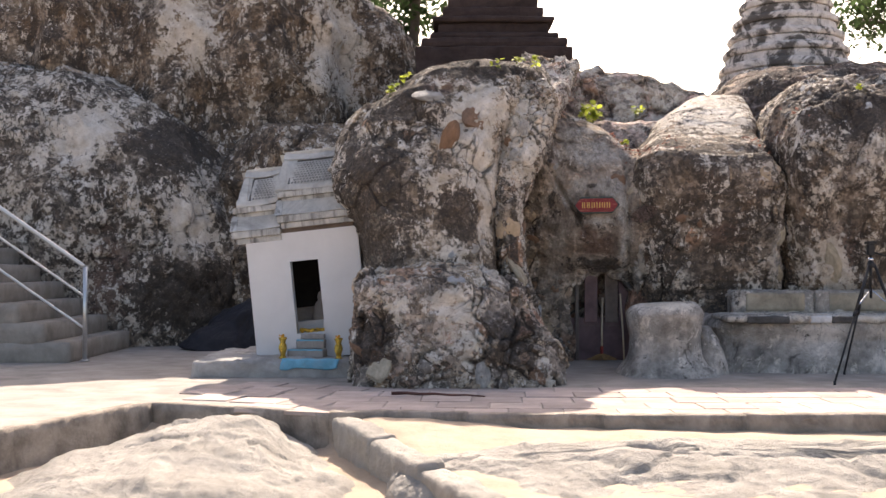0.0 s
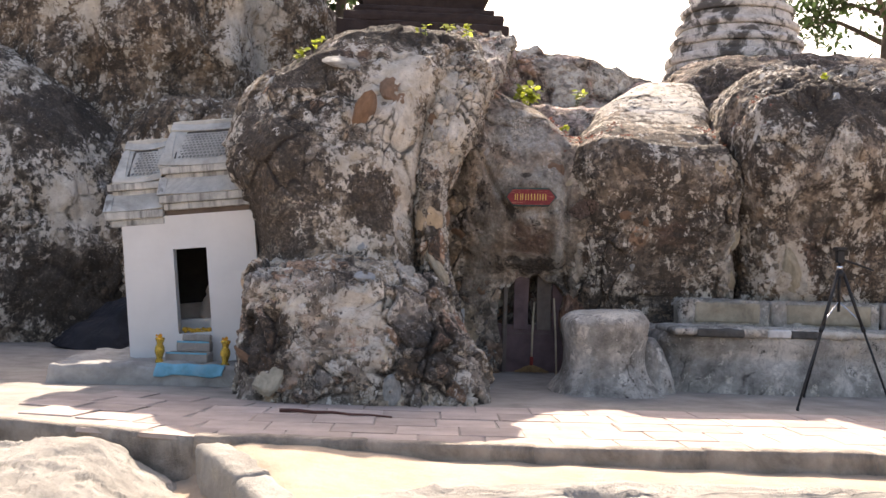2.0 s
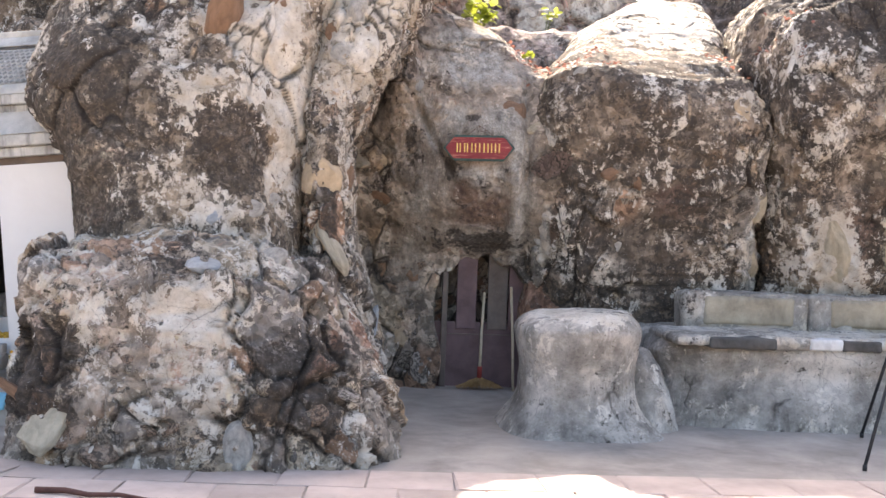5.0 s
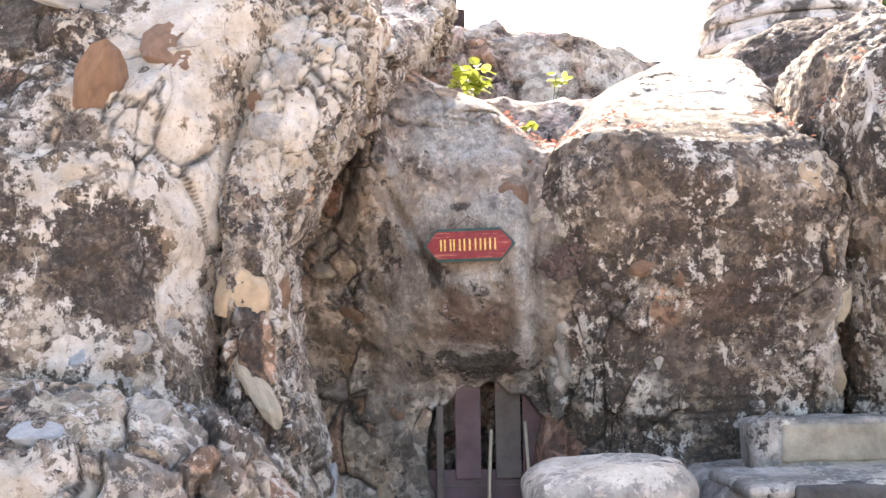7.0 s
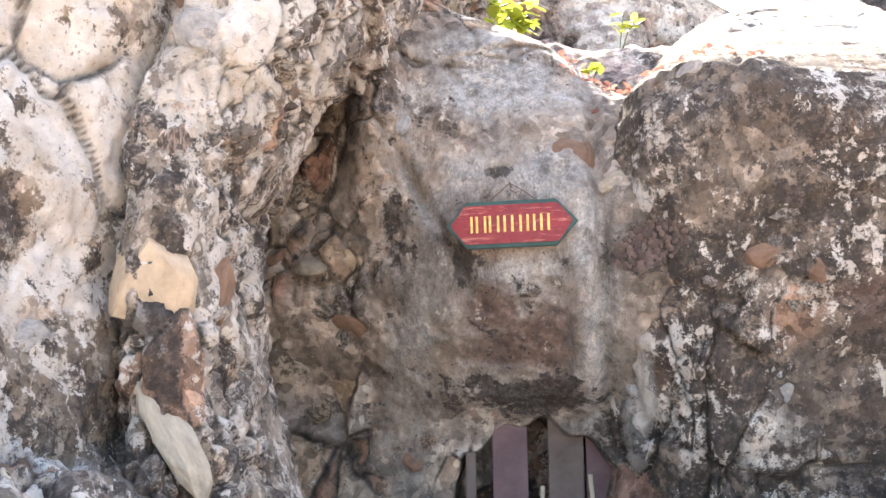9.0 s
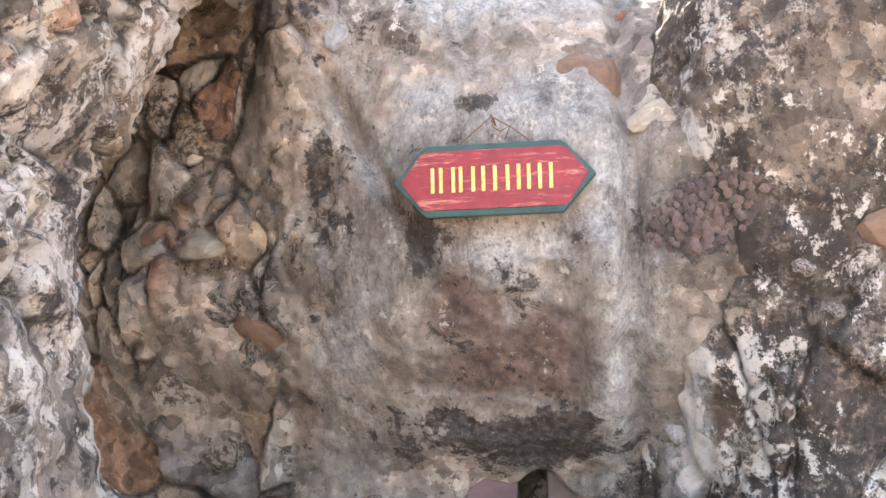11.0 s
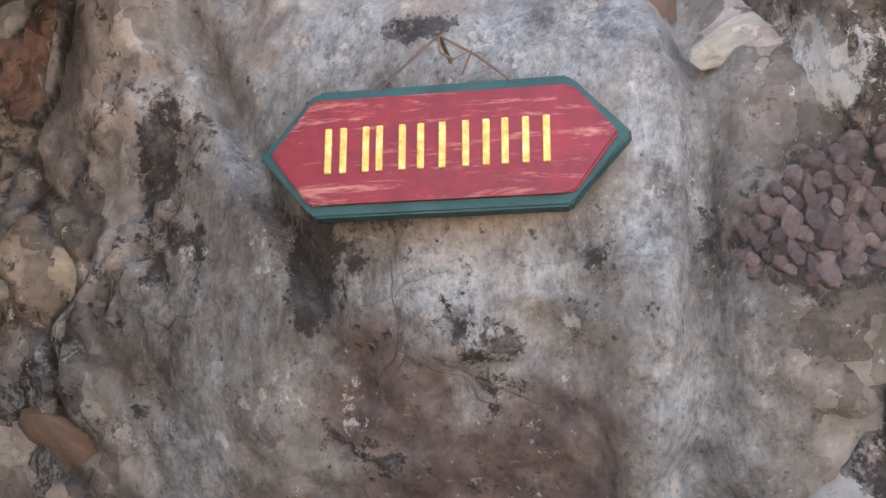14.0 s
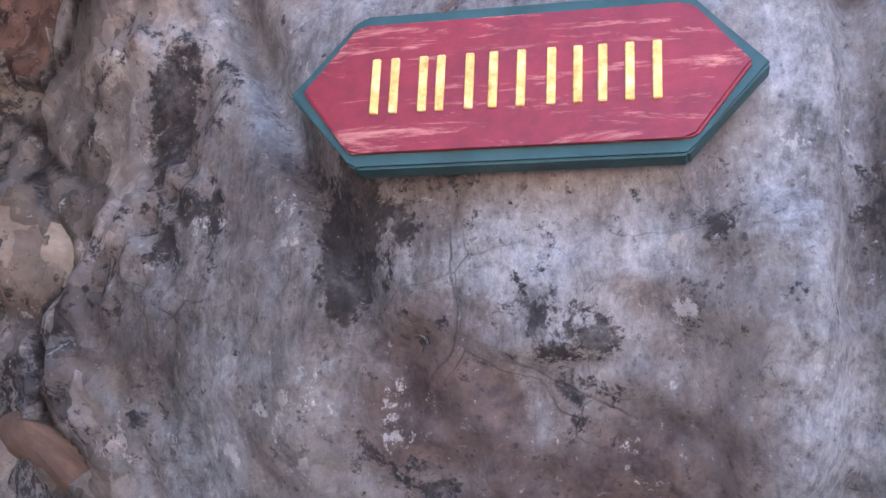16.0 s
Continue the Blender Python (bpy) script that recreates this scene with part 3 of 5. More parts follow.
right_rock = loft_rock("rock_right", [(-0.1, 2.06, 3.66, 11.3, 13.4), (0.6, 2.05, 3.66, 11.2, 13.4), (1.1, 2.02, 3.64, 11.1, 13.4), (1.6, 2.0, 3.60, 10.97, 13.4), (2.0, 2.0, 3.58, 10.95, 13.4), (2.14, 2.05, 3.56, 11.02, 14), (2.27, 2.15, 3.54, 11.22, 14), (2.45, 2.32, 3.50, 11.65, 14), (2.68, 2.52, 3.58, 12.1, 14), (2.92, 2.85, 3.62, 12.6, 14), (3.08, 3.08, 3.62, 12.95, 13.9), (3.13, 3.25, 3.55, 13.2, 13.7)],
                       ROCK_RIGHT, 0.016, 6.0, 4.4, 0.024, 0.06, 21, "dark lichen-covered rock with a bare cream top", "rock", flute=0.03, smooth_top=2.2, bedded=0.55)
east_rock = loft_rock("rock_east", [(-0.1, 3.50, 8.0, 11.2, 14.0), (0.8, 3.48, 8.0, 11.0, 14.0), (1.4, 3.46, 8.0, 10.75, 14.0), (1.9, 3.48, 8.0, 10.5, 14.0), (2.3, 3.55, 8.0, 10.6, 14.0), (2.7, 3.70, 8.0, 11.0, 14.0), (3.0, 4.05, 8.0, 11.5, 14.0), (3.2, 4.8, 7.4, 12.2, 13.6)],
                      ROCK_EAST, 0.022, 5.5, 3.0, 0.03, 0.08, 31, "large mottled rock behind the bench", "rock", flute=0.07, bedded=0.4)
left_rock = loft_rock("rock_left", [(-0.1, -9.5, -2.4, 13.3, 17), (0.6, -9.5, -2.45, 13.3, 17), (1.3, -9.4, -2.5, 13.3, 17), (2.0, -9.2, -2.75, 13.35, 17), (2.6, -9.0, -3.2, 13.5, 17), (3.1, -8.6, -3.9, 13.8, 17), (3.6, -8.0, -4.7, 14.4, 16.8), (3.8, -7.2, -5.4, 15.0, 16.4)],
                     ROCK_LEFT, 0.035, 2.4, 2.2, 0.04, 0.10, 41, "rounded grey boulder face mottled white and black", "rock", flute=0.05, bedded=0.3)
# stations above 5.6 lie unseen, raised to shade the terrace's west end
cliff = loft_rock("rock_cliff", [(-0.1, -12, -0.9, 15.2, 21), (2.0, -12, -0.75, 15.2, 21), (3.3, -12, -0.55, 15.1, 21), (4.1, -12, -0.62, 15.1, 21), (4.8, -12, -0.95, 15.2, 21), (5.6, -12, -1.7, 15.6, 21), (6.4, -12, -2.9, 16.0, 21), (7.4, -12, -3.6, 16.3, 21), (8.2, -11.5, -4.0, 16.8, 20.5), (8.5, -10, -5.5, 17.6, 19.5)],
                  ROCK_CLIFF, 0.045, 3.2, 1.6, 0.04, 0.14, 51, "high rock cliff streaked by rain", "cliff", flute=0.26, bedded=0.35)
ledge = loft_rock("rock_ledge", [(-0.1, -3.3, 0.8, 13.9, 17), (1.5, -3.2, 0.8, 13.9, 17), (2.3, -3.1, 0.7, 14.0, 17), (2.7, -2.9, 0.6, 14.2, 17), (2.95, -2.4, 0.3, 14.6, 16.5)],
                  ROCK_CLIFF, 0.042, 2.8, 1.8, 0.05, 0.14, 61, "dark rock ledge in the cleft behind the shrine", "rock", flute=0.06)

# ---- the recess with the sign and the low door ----
DOOR_PAINT = plain_material("door_paint", (0.15, 0.095, 0.095), 0.7, 0.3, 5.0, 0.2, 0.4, grime=(0.13, 0.11, 0.10))
OLD_WOOD = plain_material("grey_wood", (0.15, 0.118, 0.10), 0.85, 0.3, 6.0, 0.3, 0.4)


def crest(x):
    """The height of the mound's edge above the sign, falling east to the gully."""
    return spline([0.2, 0.9, 1.1, 1.25, 1.4, 1.6, 1.78, 1.97, 2.1, 2.25], [2.9, 2.9, 2.86, 2.75, 2.62, 2.52, 2.43, 2.26, 2.18, 2.20], x)


def recess_y(x, z):
    """The recess's front, by place and height."""
    y = spline([0.2, 0.6, 0.9, 1.1, 1.45, 1.75, 1.95, 2.1, 2.25], [11.95, 11.68, 11.56, 11.46, 11.25, 11.17, 11.12, 11.09, 11.10], x)
    y = y - 0.20 * np.exp(-((x - 1.08) / 0.11) ** 2) * np.clip((z - 1.75) / 0.35, 0, 1)
    zz = z + (2.55 - crest(x)) * np.clip((z - 1.7) / 0.5, 0, 1)
    return y + spline([-0.2, 0.5, 0.95, 1.25, 1.45, 1.75, 2.0, 2.2, 2.4, 2.52, 2.60, 2.70, 2.82], [0.10, 0.16, 0.26, 0.08, 0.0, 0.01, 0.10, 0.18, 0.30, 0.40, 0.55, 0.95, 1.6], zz)


def door_gap(x, z):
    """How far inside the rough pointed opening of the low door a place lies."""
    top = 0.93 - 1.1 * np.abs(x - 1.70) ** 1.6 + 0.02 * np.sin(x * 37)
    return np.minimum(0.315 - np.abs(x - 1.70 - 0.03 * np.sin(z * 9)), top - z)


def make_recess():
    step = 0.0085
    xs, vs = np.arange(0.2, 2.25, step), np.linspace(0, 1, 370)
    gx, gv = np.meshgrid(xs, vs)
    x = gx.ravel()
    z = -0.12 + gv.ravel() * (crest(x) + 0.25 + 0.12)
    zs = vs
    y = recess_y(x, z)
    p = np.c_[x, y, z]
    calm = 1 - 0.8 * np.exp(-((x - 1.6) / 0.28) ** 4 - ((z - 1.65) / 0.16) ** 4)
    stony = np.clip((1.16 - x) / 0.14, 0, 1) * 0.95 + np.clip((z - 1.95) / 0.2, 0, 1) * 0.6 + np.clip((0.9 - z) / 0.2, 0, 1) * 0.5
    off, marks = rugged(p, 3.0, np.where(x < 1.2, 0.036, 0.020), 0.05, 71, 0.0, np.clip(stony, 0.12, 0.95))
    y = y - calm * off
    # a rough niche broken out of the plaster under the sign
    rim = 0.05 * fbm(p * 7, 3, 0.6, 75)
    niche = np.clip(np.minimum(0.21 - np.abs(x - 1.61 + 0.12 * (1.25 - z)) + rim, np.minimum(1.41 - z, z - 1.10) + rim) / 0.025, 0, 1)
    y = y + niche * (0.026 + 0.012 * fbm(p * 22, 3, 0.6, 77))
    # the lintel swells over the door, and folds run down beside the sign
    y = y + 0.10 * np.exp(-((x - 1.70) / 0.34) ** 4) * np.clip((1.02 - z) / 0.1, 0, 1)
    y = y + 0.05 * np.exp(-((x - (1.92 + 0.25 * np.clip(1.25 - z, 0, 1))) / 0.03) ** 2) * np.clip((2.3 - z) * 4, 0, 1)
    y = y - 0.035 * np.exp(-((x - (1.845 + 0.25 * np.clip(1.25 - z, 0, 1))) / 0.05) ** 2) * np.clip((1.9 - z) * 4, 0, 1) * np.clip((z - 0.9) * 4, 0, 1)
    y = y + 0.05 * np.exp(-((x - (1.415 - 0.52 * (z - 1.5))) / 0.028) ** 2) * np.clip((z - 1.25) * 4, 0, 1) * np.clip((2.1 - z) * 4, 0, 1)
    g = np.clip(door_gap(x, z) / 0.05, 0, 1)
    y = y + (12.0 - y) * g * g * (3 - 2 * g)
    seat = np.clip(1.6 - np.maximum(np.abs(x - 1.596) / 0.26, np.abs(z - 1.645) / 0.11), 0, 0.6) / 0.6
    y = y + seat * np.maximum(0, 11.19 - 0.167 * (x - 1.596) - y)
    front = np.c_[x, y, z]
    back = np.c_[x, np.maximum(y + 0.35, 12.35), z]
    idx = np.arange(len(x)).reshape(len(zs), len(xs))
    quad = np.stack([idx[:-1, :-1], idx[:-1, 1:], idx[1:, 1:], idx[1:, :-1]], 2)
    keep = np.ones(quad.shape[:2], bool)
    n = len(x)
    faces = quad[keep].tolist() + (quad[keep][:, ::-1] + n).tolist()
    kp = np.pad(keep, 1)
    core = kp[1:-1, 1:-1]
    for dv, du, a, b in ((0, -1, 3, 0), (0, 1, 1, 2), (-1, 0, 0, 1), (1, 0, 2, 3)):
        rim = core & ~kp[1 + dv:kp.shape[0] - 1 + dv, 1 + du:kp.shape[1] - 1 + du]
        q = quad[rim]
        faces += np.stack([q[:, b], q[:, a], q[:, a] + n, q[:, b] + n], 1).tolist()
    base = np.array([1.3, 11.6, 0.0])
    ob = carry(mesh_object("rock_recess", np.r_[front, back] - base, faces, ROCK_RECESS), [np.r_[k, k] for k in marks])
    ob.location = base
    return tagged(ob, "rubble rock recess in grey mortar above a low doorway", "rock")


recess = make_recess()


def tree_of(ob):
    from_me = ob.data
    from mathutils.bvhtree import BVHTree
    return BVHTree.FromPolygons([v.co for v in from_me.vertices], [p.vertices for p in from_me.polygons])


BVH = {}


def surface(rock, x, z, way=(0, 1, 0)):
    """The front of a rock at x and z, in its own coordinates, with the normal."""
    if rock.name not in BVH:
        BVH[rock.name] = tree_of(rock)
    loc = rock.location
    hit = BVH[rock.name].ray_cast(Vector((x - loc.x, 4.0 - loc.y, z - loc.z)), Vector(way))
    return hit[0], hit[1]


# rubble behind, above the recess
back_wall = loft_rock("rubble_wall", [(1.6, 0.8, 3.8, 13.3, 14.6), (2.4, 0.8, 3.75, 13.3, 14.6), (2.95, 0.85, 3.65, 13.35, 14.6), (3.2, 0.9, 3.4, 13.4, 14.5), (3.38, 0.95, 2.8, 13.45, 14.4), (3.50, 1.0, 2.3, 13.6, 14.3)],
                      ROCK_WALL, 0.025, 3.4, 1.9, 0.045, 0.05, 81, "crumbling pinkish rubble wall with open joints", "wall", bedded=0.9)
tagged(back_wall, kind="structure")
saddle = loft_rock("rock_saddle", [(-0.1, 0.9, 4.2, 12.0, 14), (1.5, 0.9, 4.2, 12.0, 14), (2.3, 0.9, 4.2, 12.05, 14), (2.6, 1.0, 4.1, 12.3, 14), (2.72, 1.3, 3.8, 12.9, 13.8)],
                   ROCK_WALL, 0.04, 3.0, 3.0, 0.03, 0.06, 85, "rock saddle between the boulders above the recess", "rock")


# ---- low door, broom and pole ----
def make_door():
    root = tagged(new("door_1"), "low dark brown wooden door with open gaps between planks", "door", kind="structure")
    root.location = (1.70, 11.62, 0)
    part("door_panel", box_bm(-0.33, 0.36, 0.02, 0.05, -0.012, 0.45, 0.004), DOOR_PAINT, root)
    part("plank", box_bm(-0.17, -0.03, 0.0, 0.03, 0.40, 0.95, 0.006), DOOR_PAINT, root)
    part("plank", box_bm(0.05, 0.19, 0.0, 0.03, 0.40, 0.95, 0.006), OLD_WOOD, root, "bare grey plank")
    part("plank", box_bm(0.20, 0.34, 0.01, 0.04, 0.40, 0.95, 0.006), DOOR_PAINT, root)
    part("jamb", box_bm(-0.275, -0.235, -0.03, 0.03, -0.012, 0.80, 0.006), OLD_WOOD, root, "pale wooden jamb")
    for k in range(5):
        part("rail_strip", box_bm(-0.33, 0.36, 0.012, 0.02, 0.02 + k * 0.085, 0.026 + k * 0.085, 0), OLD_WOOD, root) if k == 4 else None


make_door()
BAMBOO = plain_material("pale_stick", (0.55, 0.45, 0.32), 0.7, 0.2, 12, 0.1, 0.2)
STRAW = plain_material("broom_straw", (0.36, 0.22, 0.10), 0.9, 0.3, 25, 0.4, 0.2)


def make_broom():
    root = tagged(new("broom"), "grass broom with a pale stick leaning on the door", "broom")
    root.location = (1.70, 11.52, 0)
    part("stick", tube_bm([(0.0, 0.0, 0.13), (0.01, 0.06, 0.40), (0.028, 0.13, 0.66)], 0.010, 8), BAMBOO, root, smooth=True)
    part("binding", tube_bm([(-0.002, -0.01, 0.06), (0.0, 0.0, 0.15)], 0.017, 8), plain_material("red_cord", (0.30, 0.05, 0.04), 0.8), root, "red cord binding", smooth=True)
    rng = random.Random(4)
    bm = bmesh.new()
    for k in range(150):
        a = rng.uniform(-1, 1)
        tube_bm([(rng.uniform(-0.012, 0.012), rng.uniform(-0.02, 0.0), 0.075), (a * 0.08, -0.03 + rng.uniform(-0.03, 0.03), 0.035 + rng.uniform(0, 0.02)), (a * 0.17, -0.05 + rng.uniform(-0.03, 0.03), 0.004 + rng.uniform(0, 0.014))], 0.0022, 3, bm)
    part("bristles", bm, STRAW, root, "frayed brown grass bristles")


make_broom()
pole = part("pole", tube_bm([(0, 0, 0.0), (-0.008, 0.05, 0.35), (-0.022, 0.12, 0.72)], 0.009, 8), BAMBOO, smooth=True)
pole.location = (1.93, 11.46, -0.01)
tagged(pole, "thin pale bamboo stick leaning beside the door", "stick")

# ---- sign ----
SIGN_GREEN = plain_material("sign_green", (0.030, 0.075, 0.070), 0.55, 0.25, 18, 0.15, 0.25)


def sign_red():
    m = Mat("sign_red", 0.5, 0, 0.4)
    brush = m.noise(38, 8, 0.75, 0.5, m.mapped((0.22, 1, 1.7)))
    c = m.ramp(m.noise(22, 8, 0.75), (0.3, (0.15, 0.011, 0.017)), (0.7, (0.27, 0.021, 0.028)))
    c = m.mix(m.ramp(brush, (0.54, 0.0), (0.66, 0.75)), c, (0.58, 0.24, 0.17))
    m.colour(c)
    return m.bump((brush, 0.2, 0.004))


def sign_gold():
    m = Mat("sign_gold", 0.5, 0, 0.4)
    m.colour(m.ramp(m.noise(60, 6, 0.7), (0.3, (0.42, 0.22, 0.04)), (0.5, (0.72, 0.48, 0.12)), (0.7, (0.82, 0.66, 0.30))))
    return m.m


SIGN_RED, SIGN_GOLD = sign_red(), sign_gold()


def make_sign():
    root = tagged(new("sign"), "small red wooden sign with green border and gold lettering", "sign")
    root.matrix_basis = pose(1.596, 11.160, 1.640, 0, -0.65, -9.5) @ Matrix.Scale(0.985, 4)

    def plate(k, y0, y1, jog):
        half = [(-0.240 * k - 0.002, 0.0), (-0.170, 0.076 * k), (-0.158 - jog, 0.086 * k if jog else 0.076 * k), (0.158 + jog, 0.086 * k if jog else 0.076 * k), (0.172, 0.074 * k), (0.240 * k + 0.002, 0.004)]
        pts = half + [(x, -z) for x, z in half[-2:0:-1]]
        bm = bmesh.new()
        a = [bm.verts.new((x, y0, z)) for x, z in pts]
        b = [bm.verts.new((x, y1, z)) for x, z in pts]
        bm.faces.new(a)
        bm.faces.new(b[::-1])
        for i in range(len(a)):
            j = (i + 1) % len(a)
            bm.faces.new((a[i], b[i], b[j], a[j]))
        bmesh.ops.bevel(bm, geom=bm.edges[:], offset=0.003, segments=2, affect="EDGES")
        return bm

    part("border", plate(1.0, -0.010, 0.018, 0.006), SIGN_GREEN, root, "dark green painted border")
    part("panel", plate(0.93, -0.016, -0.004, 0.0), SIGN_RED, root, "brushed red painted panel")
    # the lettering: six groups of plain upright bars
    for x0, w in ((-0.150, 0.030), (-0.100, 0.028), (-0.052, 0.034), (0.000, 0.040), (0.056, 0.034), (0.106, 0.036)):
        for dx in (0.0, w - 0.010):
            part("letter_bar", box_bm(x0 + dx, x0 + dx + 0.009, -0.019, -0.014, -0.030, 0.031, 0.0012, 1), SIGN_GOLD, root, "gold painted bar")
    wire = plain_material("rusty_wire", (0.16, 0.10, 0.07), 0.8, 0.3, 40, 0.1, 0.1)
    for pts in ([(-0.09, -0.006, 0.078), (-0.045, -0.016, 0.112), (0.0, -0.022, 0.148)], [(0.10, -0.006, 0.078), (0.05, -0.016, 0.118), (0.0, -0.022, 0.148)],
                [(0.0, -0.022, 0.148), (0.004, -0.03, 0.120), (0.022, -0.032, 0.108), (0.045, -0.028, 0.122), (0.030, -0.02, 0.09)]):
        part("wire", tube_bm(pts, 0.0019, 5), wire, root, "thin rusty hanging wire")
    part("nail", tube_bm([(0, 0.06, 0.146), (0, -0.028, 0.150)], 0.003, 6), wire, root, "rusty nail")


make_sign()

# ---- shrine ----
WHITEWASH = plain_material("whitewash", (0.66, 0.65, 0.64), 0.9, 0.06, 2.5, 0.12, 0.16, grime=(0.45, 0.43, 0.41))
# near-black colour that stands in for the shade inside the shrine
SHADE_DARK = plain_material("shade_paint", (0.035, 0.03, 0.028), 0.9, 0.4, 5, 0.3, 0.3)
DARK_EDGE = plain_material("dark_edge", (0.09, 0.085, 0.08), 0.9, 0.4, 9, 0.4, 0.2)
ROOF_TILE = plain_material("roof_tile", (0.24, 0.24, 0.235), 0.9, 0.4, 14, 0.45, 0.5, grime=(0.08, 0.08, 0.08))
ROOF_GREY = plain_material("roof_mortar", (0.45, 0.445, 0.42), 0.9, 0.25, 6, 0.45, 0.6, grime=(0.12, 0.115, 0.11))


def streaked():
    """Mortar with black rain runs below the eaves."""
    m = Mat("eave_mortar", 0.9)
    c = m.ramp(m.noise(7, 8, 0.65), (0.35, (0.30, 0.30, 0.29)), (0.65, (0.55, 0.55, 0.53)))
    run = m.noise(16, 6, 0.6, 0.2, m.mapped((1, 1, 0.10)))
    c = m.mix(m.ramp(run, (0.50, 0.0), (0.66, 0.7)), c, (0.045, 0.042, 0.04))
    m.colour(c)
    return m.bump((m.noise(20, 6, 0.7), 0.3, 0.01))


EAVE = streaked()


def strip_bm(profile, x0, x1, thick=0.03, slant=0.0, sub=10, bow=0.0):
    """A roof slope: a profile of y and z pairs drawn from x0 to x1; bow raises its two ends."""
    bm = bmesh.new()
    cols = []
    for i in range(sub + 1):
        u = i / sub
        x = x0 + (x1 - x0) * u
        up = bow * (2 * u - 1) ** 2
        last = max(1, len(profile) - 1)
        lean = [slant * (1 - u) * k / last for k in range(len(profile))]
        cols.append([[bm.verts.new((x + d, y, z + up)), bm.verts.new((x + d, y + thick, z + up - thick * 0.3))] for (y, z), d in zip(profile, lean)])
    for a, b in zip(cols, cols[1:]):
        for k in range(len(profile) - 1):
            bm.faces.new((a[k][0], b[k][0], b[k + 1][0], a[k + 1][0]))
            bm.faces.new((a[k][1], a[k + 1][1], b[k + 1][1], b[k][1]))
        for k in (0, len(profile) - 1):
            bm.faces.new((a[k][0], a[k][1], b[k][1], b[k][0]))
    for c in (cols[0], cols[-1]):
        for k in range(len(profile) - 1):
            bm.faces.new((c[k][0], c[k + 1][0], c[k + 1][1], c[k][1]))
    return bm


def roof_tier(root, x0, x1, y, z0, z1, depth):
    """One tier: two concave slopes with a raised frame and rows of small tiles, and a ridge."""
    tier = part("roof_tier", strip_bm([(y + depth * t, z0 + (z1 - z0) * (t ** 0.82)) for t in (0, 0.25, 0.5, 0.75, 1.0)], x0, x1, 0.05, 0.06, bow=0.022), ROOF_GREY, root)
    prof = lambda t: (y + depth * t, z0 + (z1 - z0) * (t ** 0.82))
    # frame bands
    for a, b, t0, t1 in ((x0, x1, 0.80, 1.0), (x0, x1, 0.0, 0.10), (x0, x0 + 0.085, 0.0, 1.0)):
        pr = [(prof(t)[0] - 0.018, prof(t)[1]) for t in np.linspace(t0, t1, 5)]
        part("roof_frame", strip_bm(pr, a - 0.006 + 0.06 * t0, b + 0.006 + (0.06 * t0 if b < x1 else 0), 0.03, 0.06 * (t1 - t0), bow=0.022 if b == x1 else 0.0), ROOF_GREY, tier)
    # dark strips along the frame put its recess shade into colour
    pr = [(prof(t)[0] - 0.009, prof(t)[1]) for t in np.linspace(0.1, 0.74, 5)]
    part("roof_frame", strip_bm(pr, x0 + 0.104, x0 + 0.122, 0.02, 0.04), DARK_EDGE, tier)
    pr = [(prof(q)[0] - 0.008, prof(q)[1]) for q in (0.745, 0.77, 0.795)]
    part("roof_groove", strip_bm(pr, x0 + 0.13, x1, 0.01), DARK_EDGE, tier)
    # tiles, laid as a diamond pattern
    rows, cw = 9, 0.030
    bm = bmesh.new()
    for r in range(rows):
        t = 0.12 + 0.60 * r / rows
        for c in range(int((x1 - x0 - 0.13) / cw)):
            x = x0 + 0.14 + 0.06 * t + c * cw + (cw / 2 if r % 2 else 0)
            (ya, za), (yb, zb) = prof(t), prof(t + 0.60 / rows)
            m4 = [bm.verts.new(p) for p in ((x, ya - 0.014, za), (x + cw * 0.46, (ya + yb) / 2 - 0.006, (za + zb) / 2), (x, yb - 0.002, zb), (x - cw * 0.46, (ya + yb) / 2 - 0.006, (za + zb) / 2))]
            bm.faces.new(m4)
    t = part("roof_tiles", bm, ROOF_TILE, tier)
    t["kind"] = "stuff"
    part("ridge", box_bm(x0 + 0.052, x1 + 0.012, y + depth - 0.02, y + depth + 0.05, z1 - 0.002, z1 + 0.034, 0.008), ROOF_GREY, tier)
    # far slope
    part("back_slope", strip_bm([(y + 2 * depth + 0.05 - depth * t, z0 + (z1 - z0) * (t ** 0.82)) for t in (0, 0.5, 1.0)], x0, x1, -0.05), ROOF_GREY, tier)


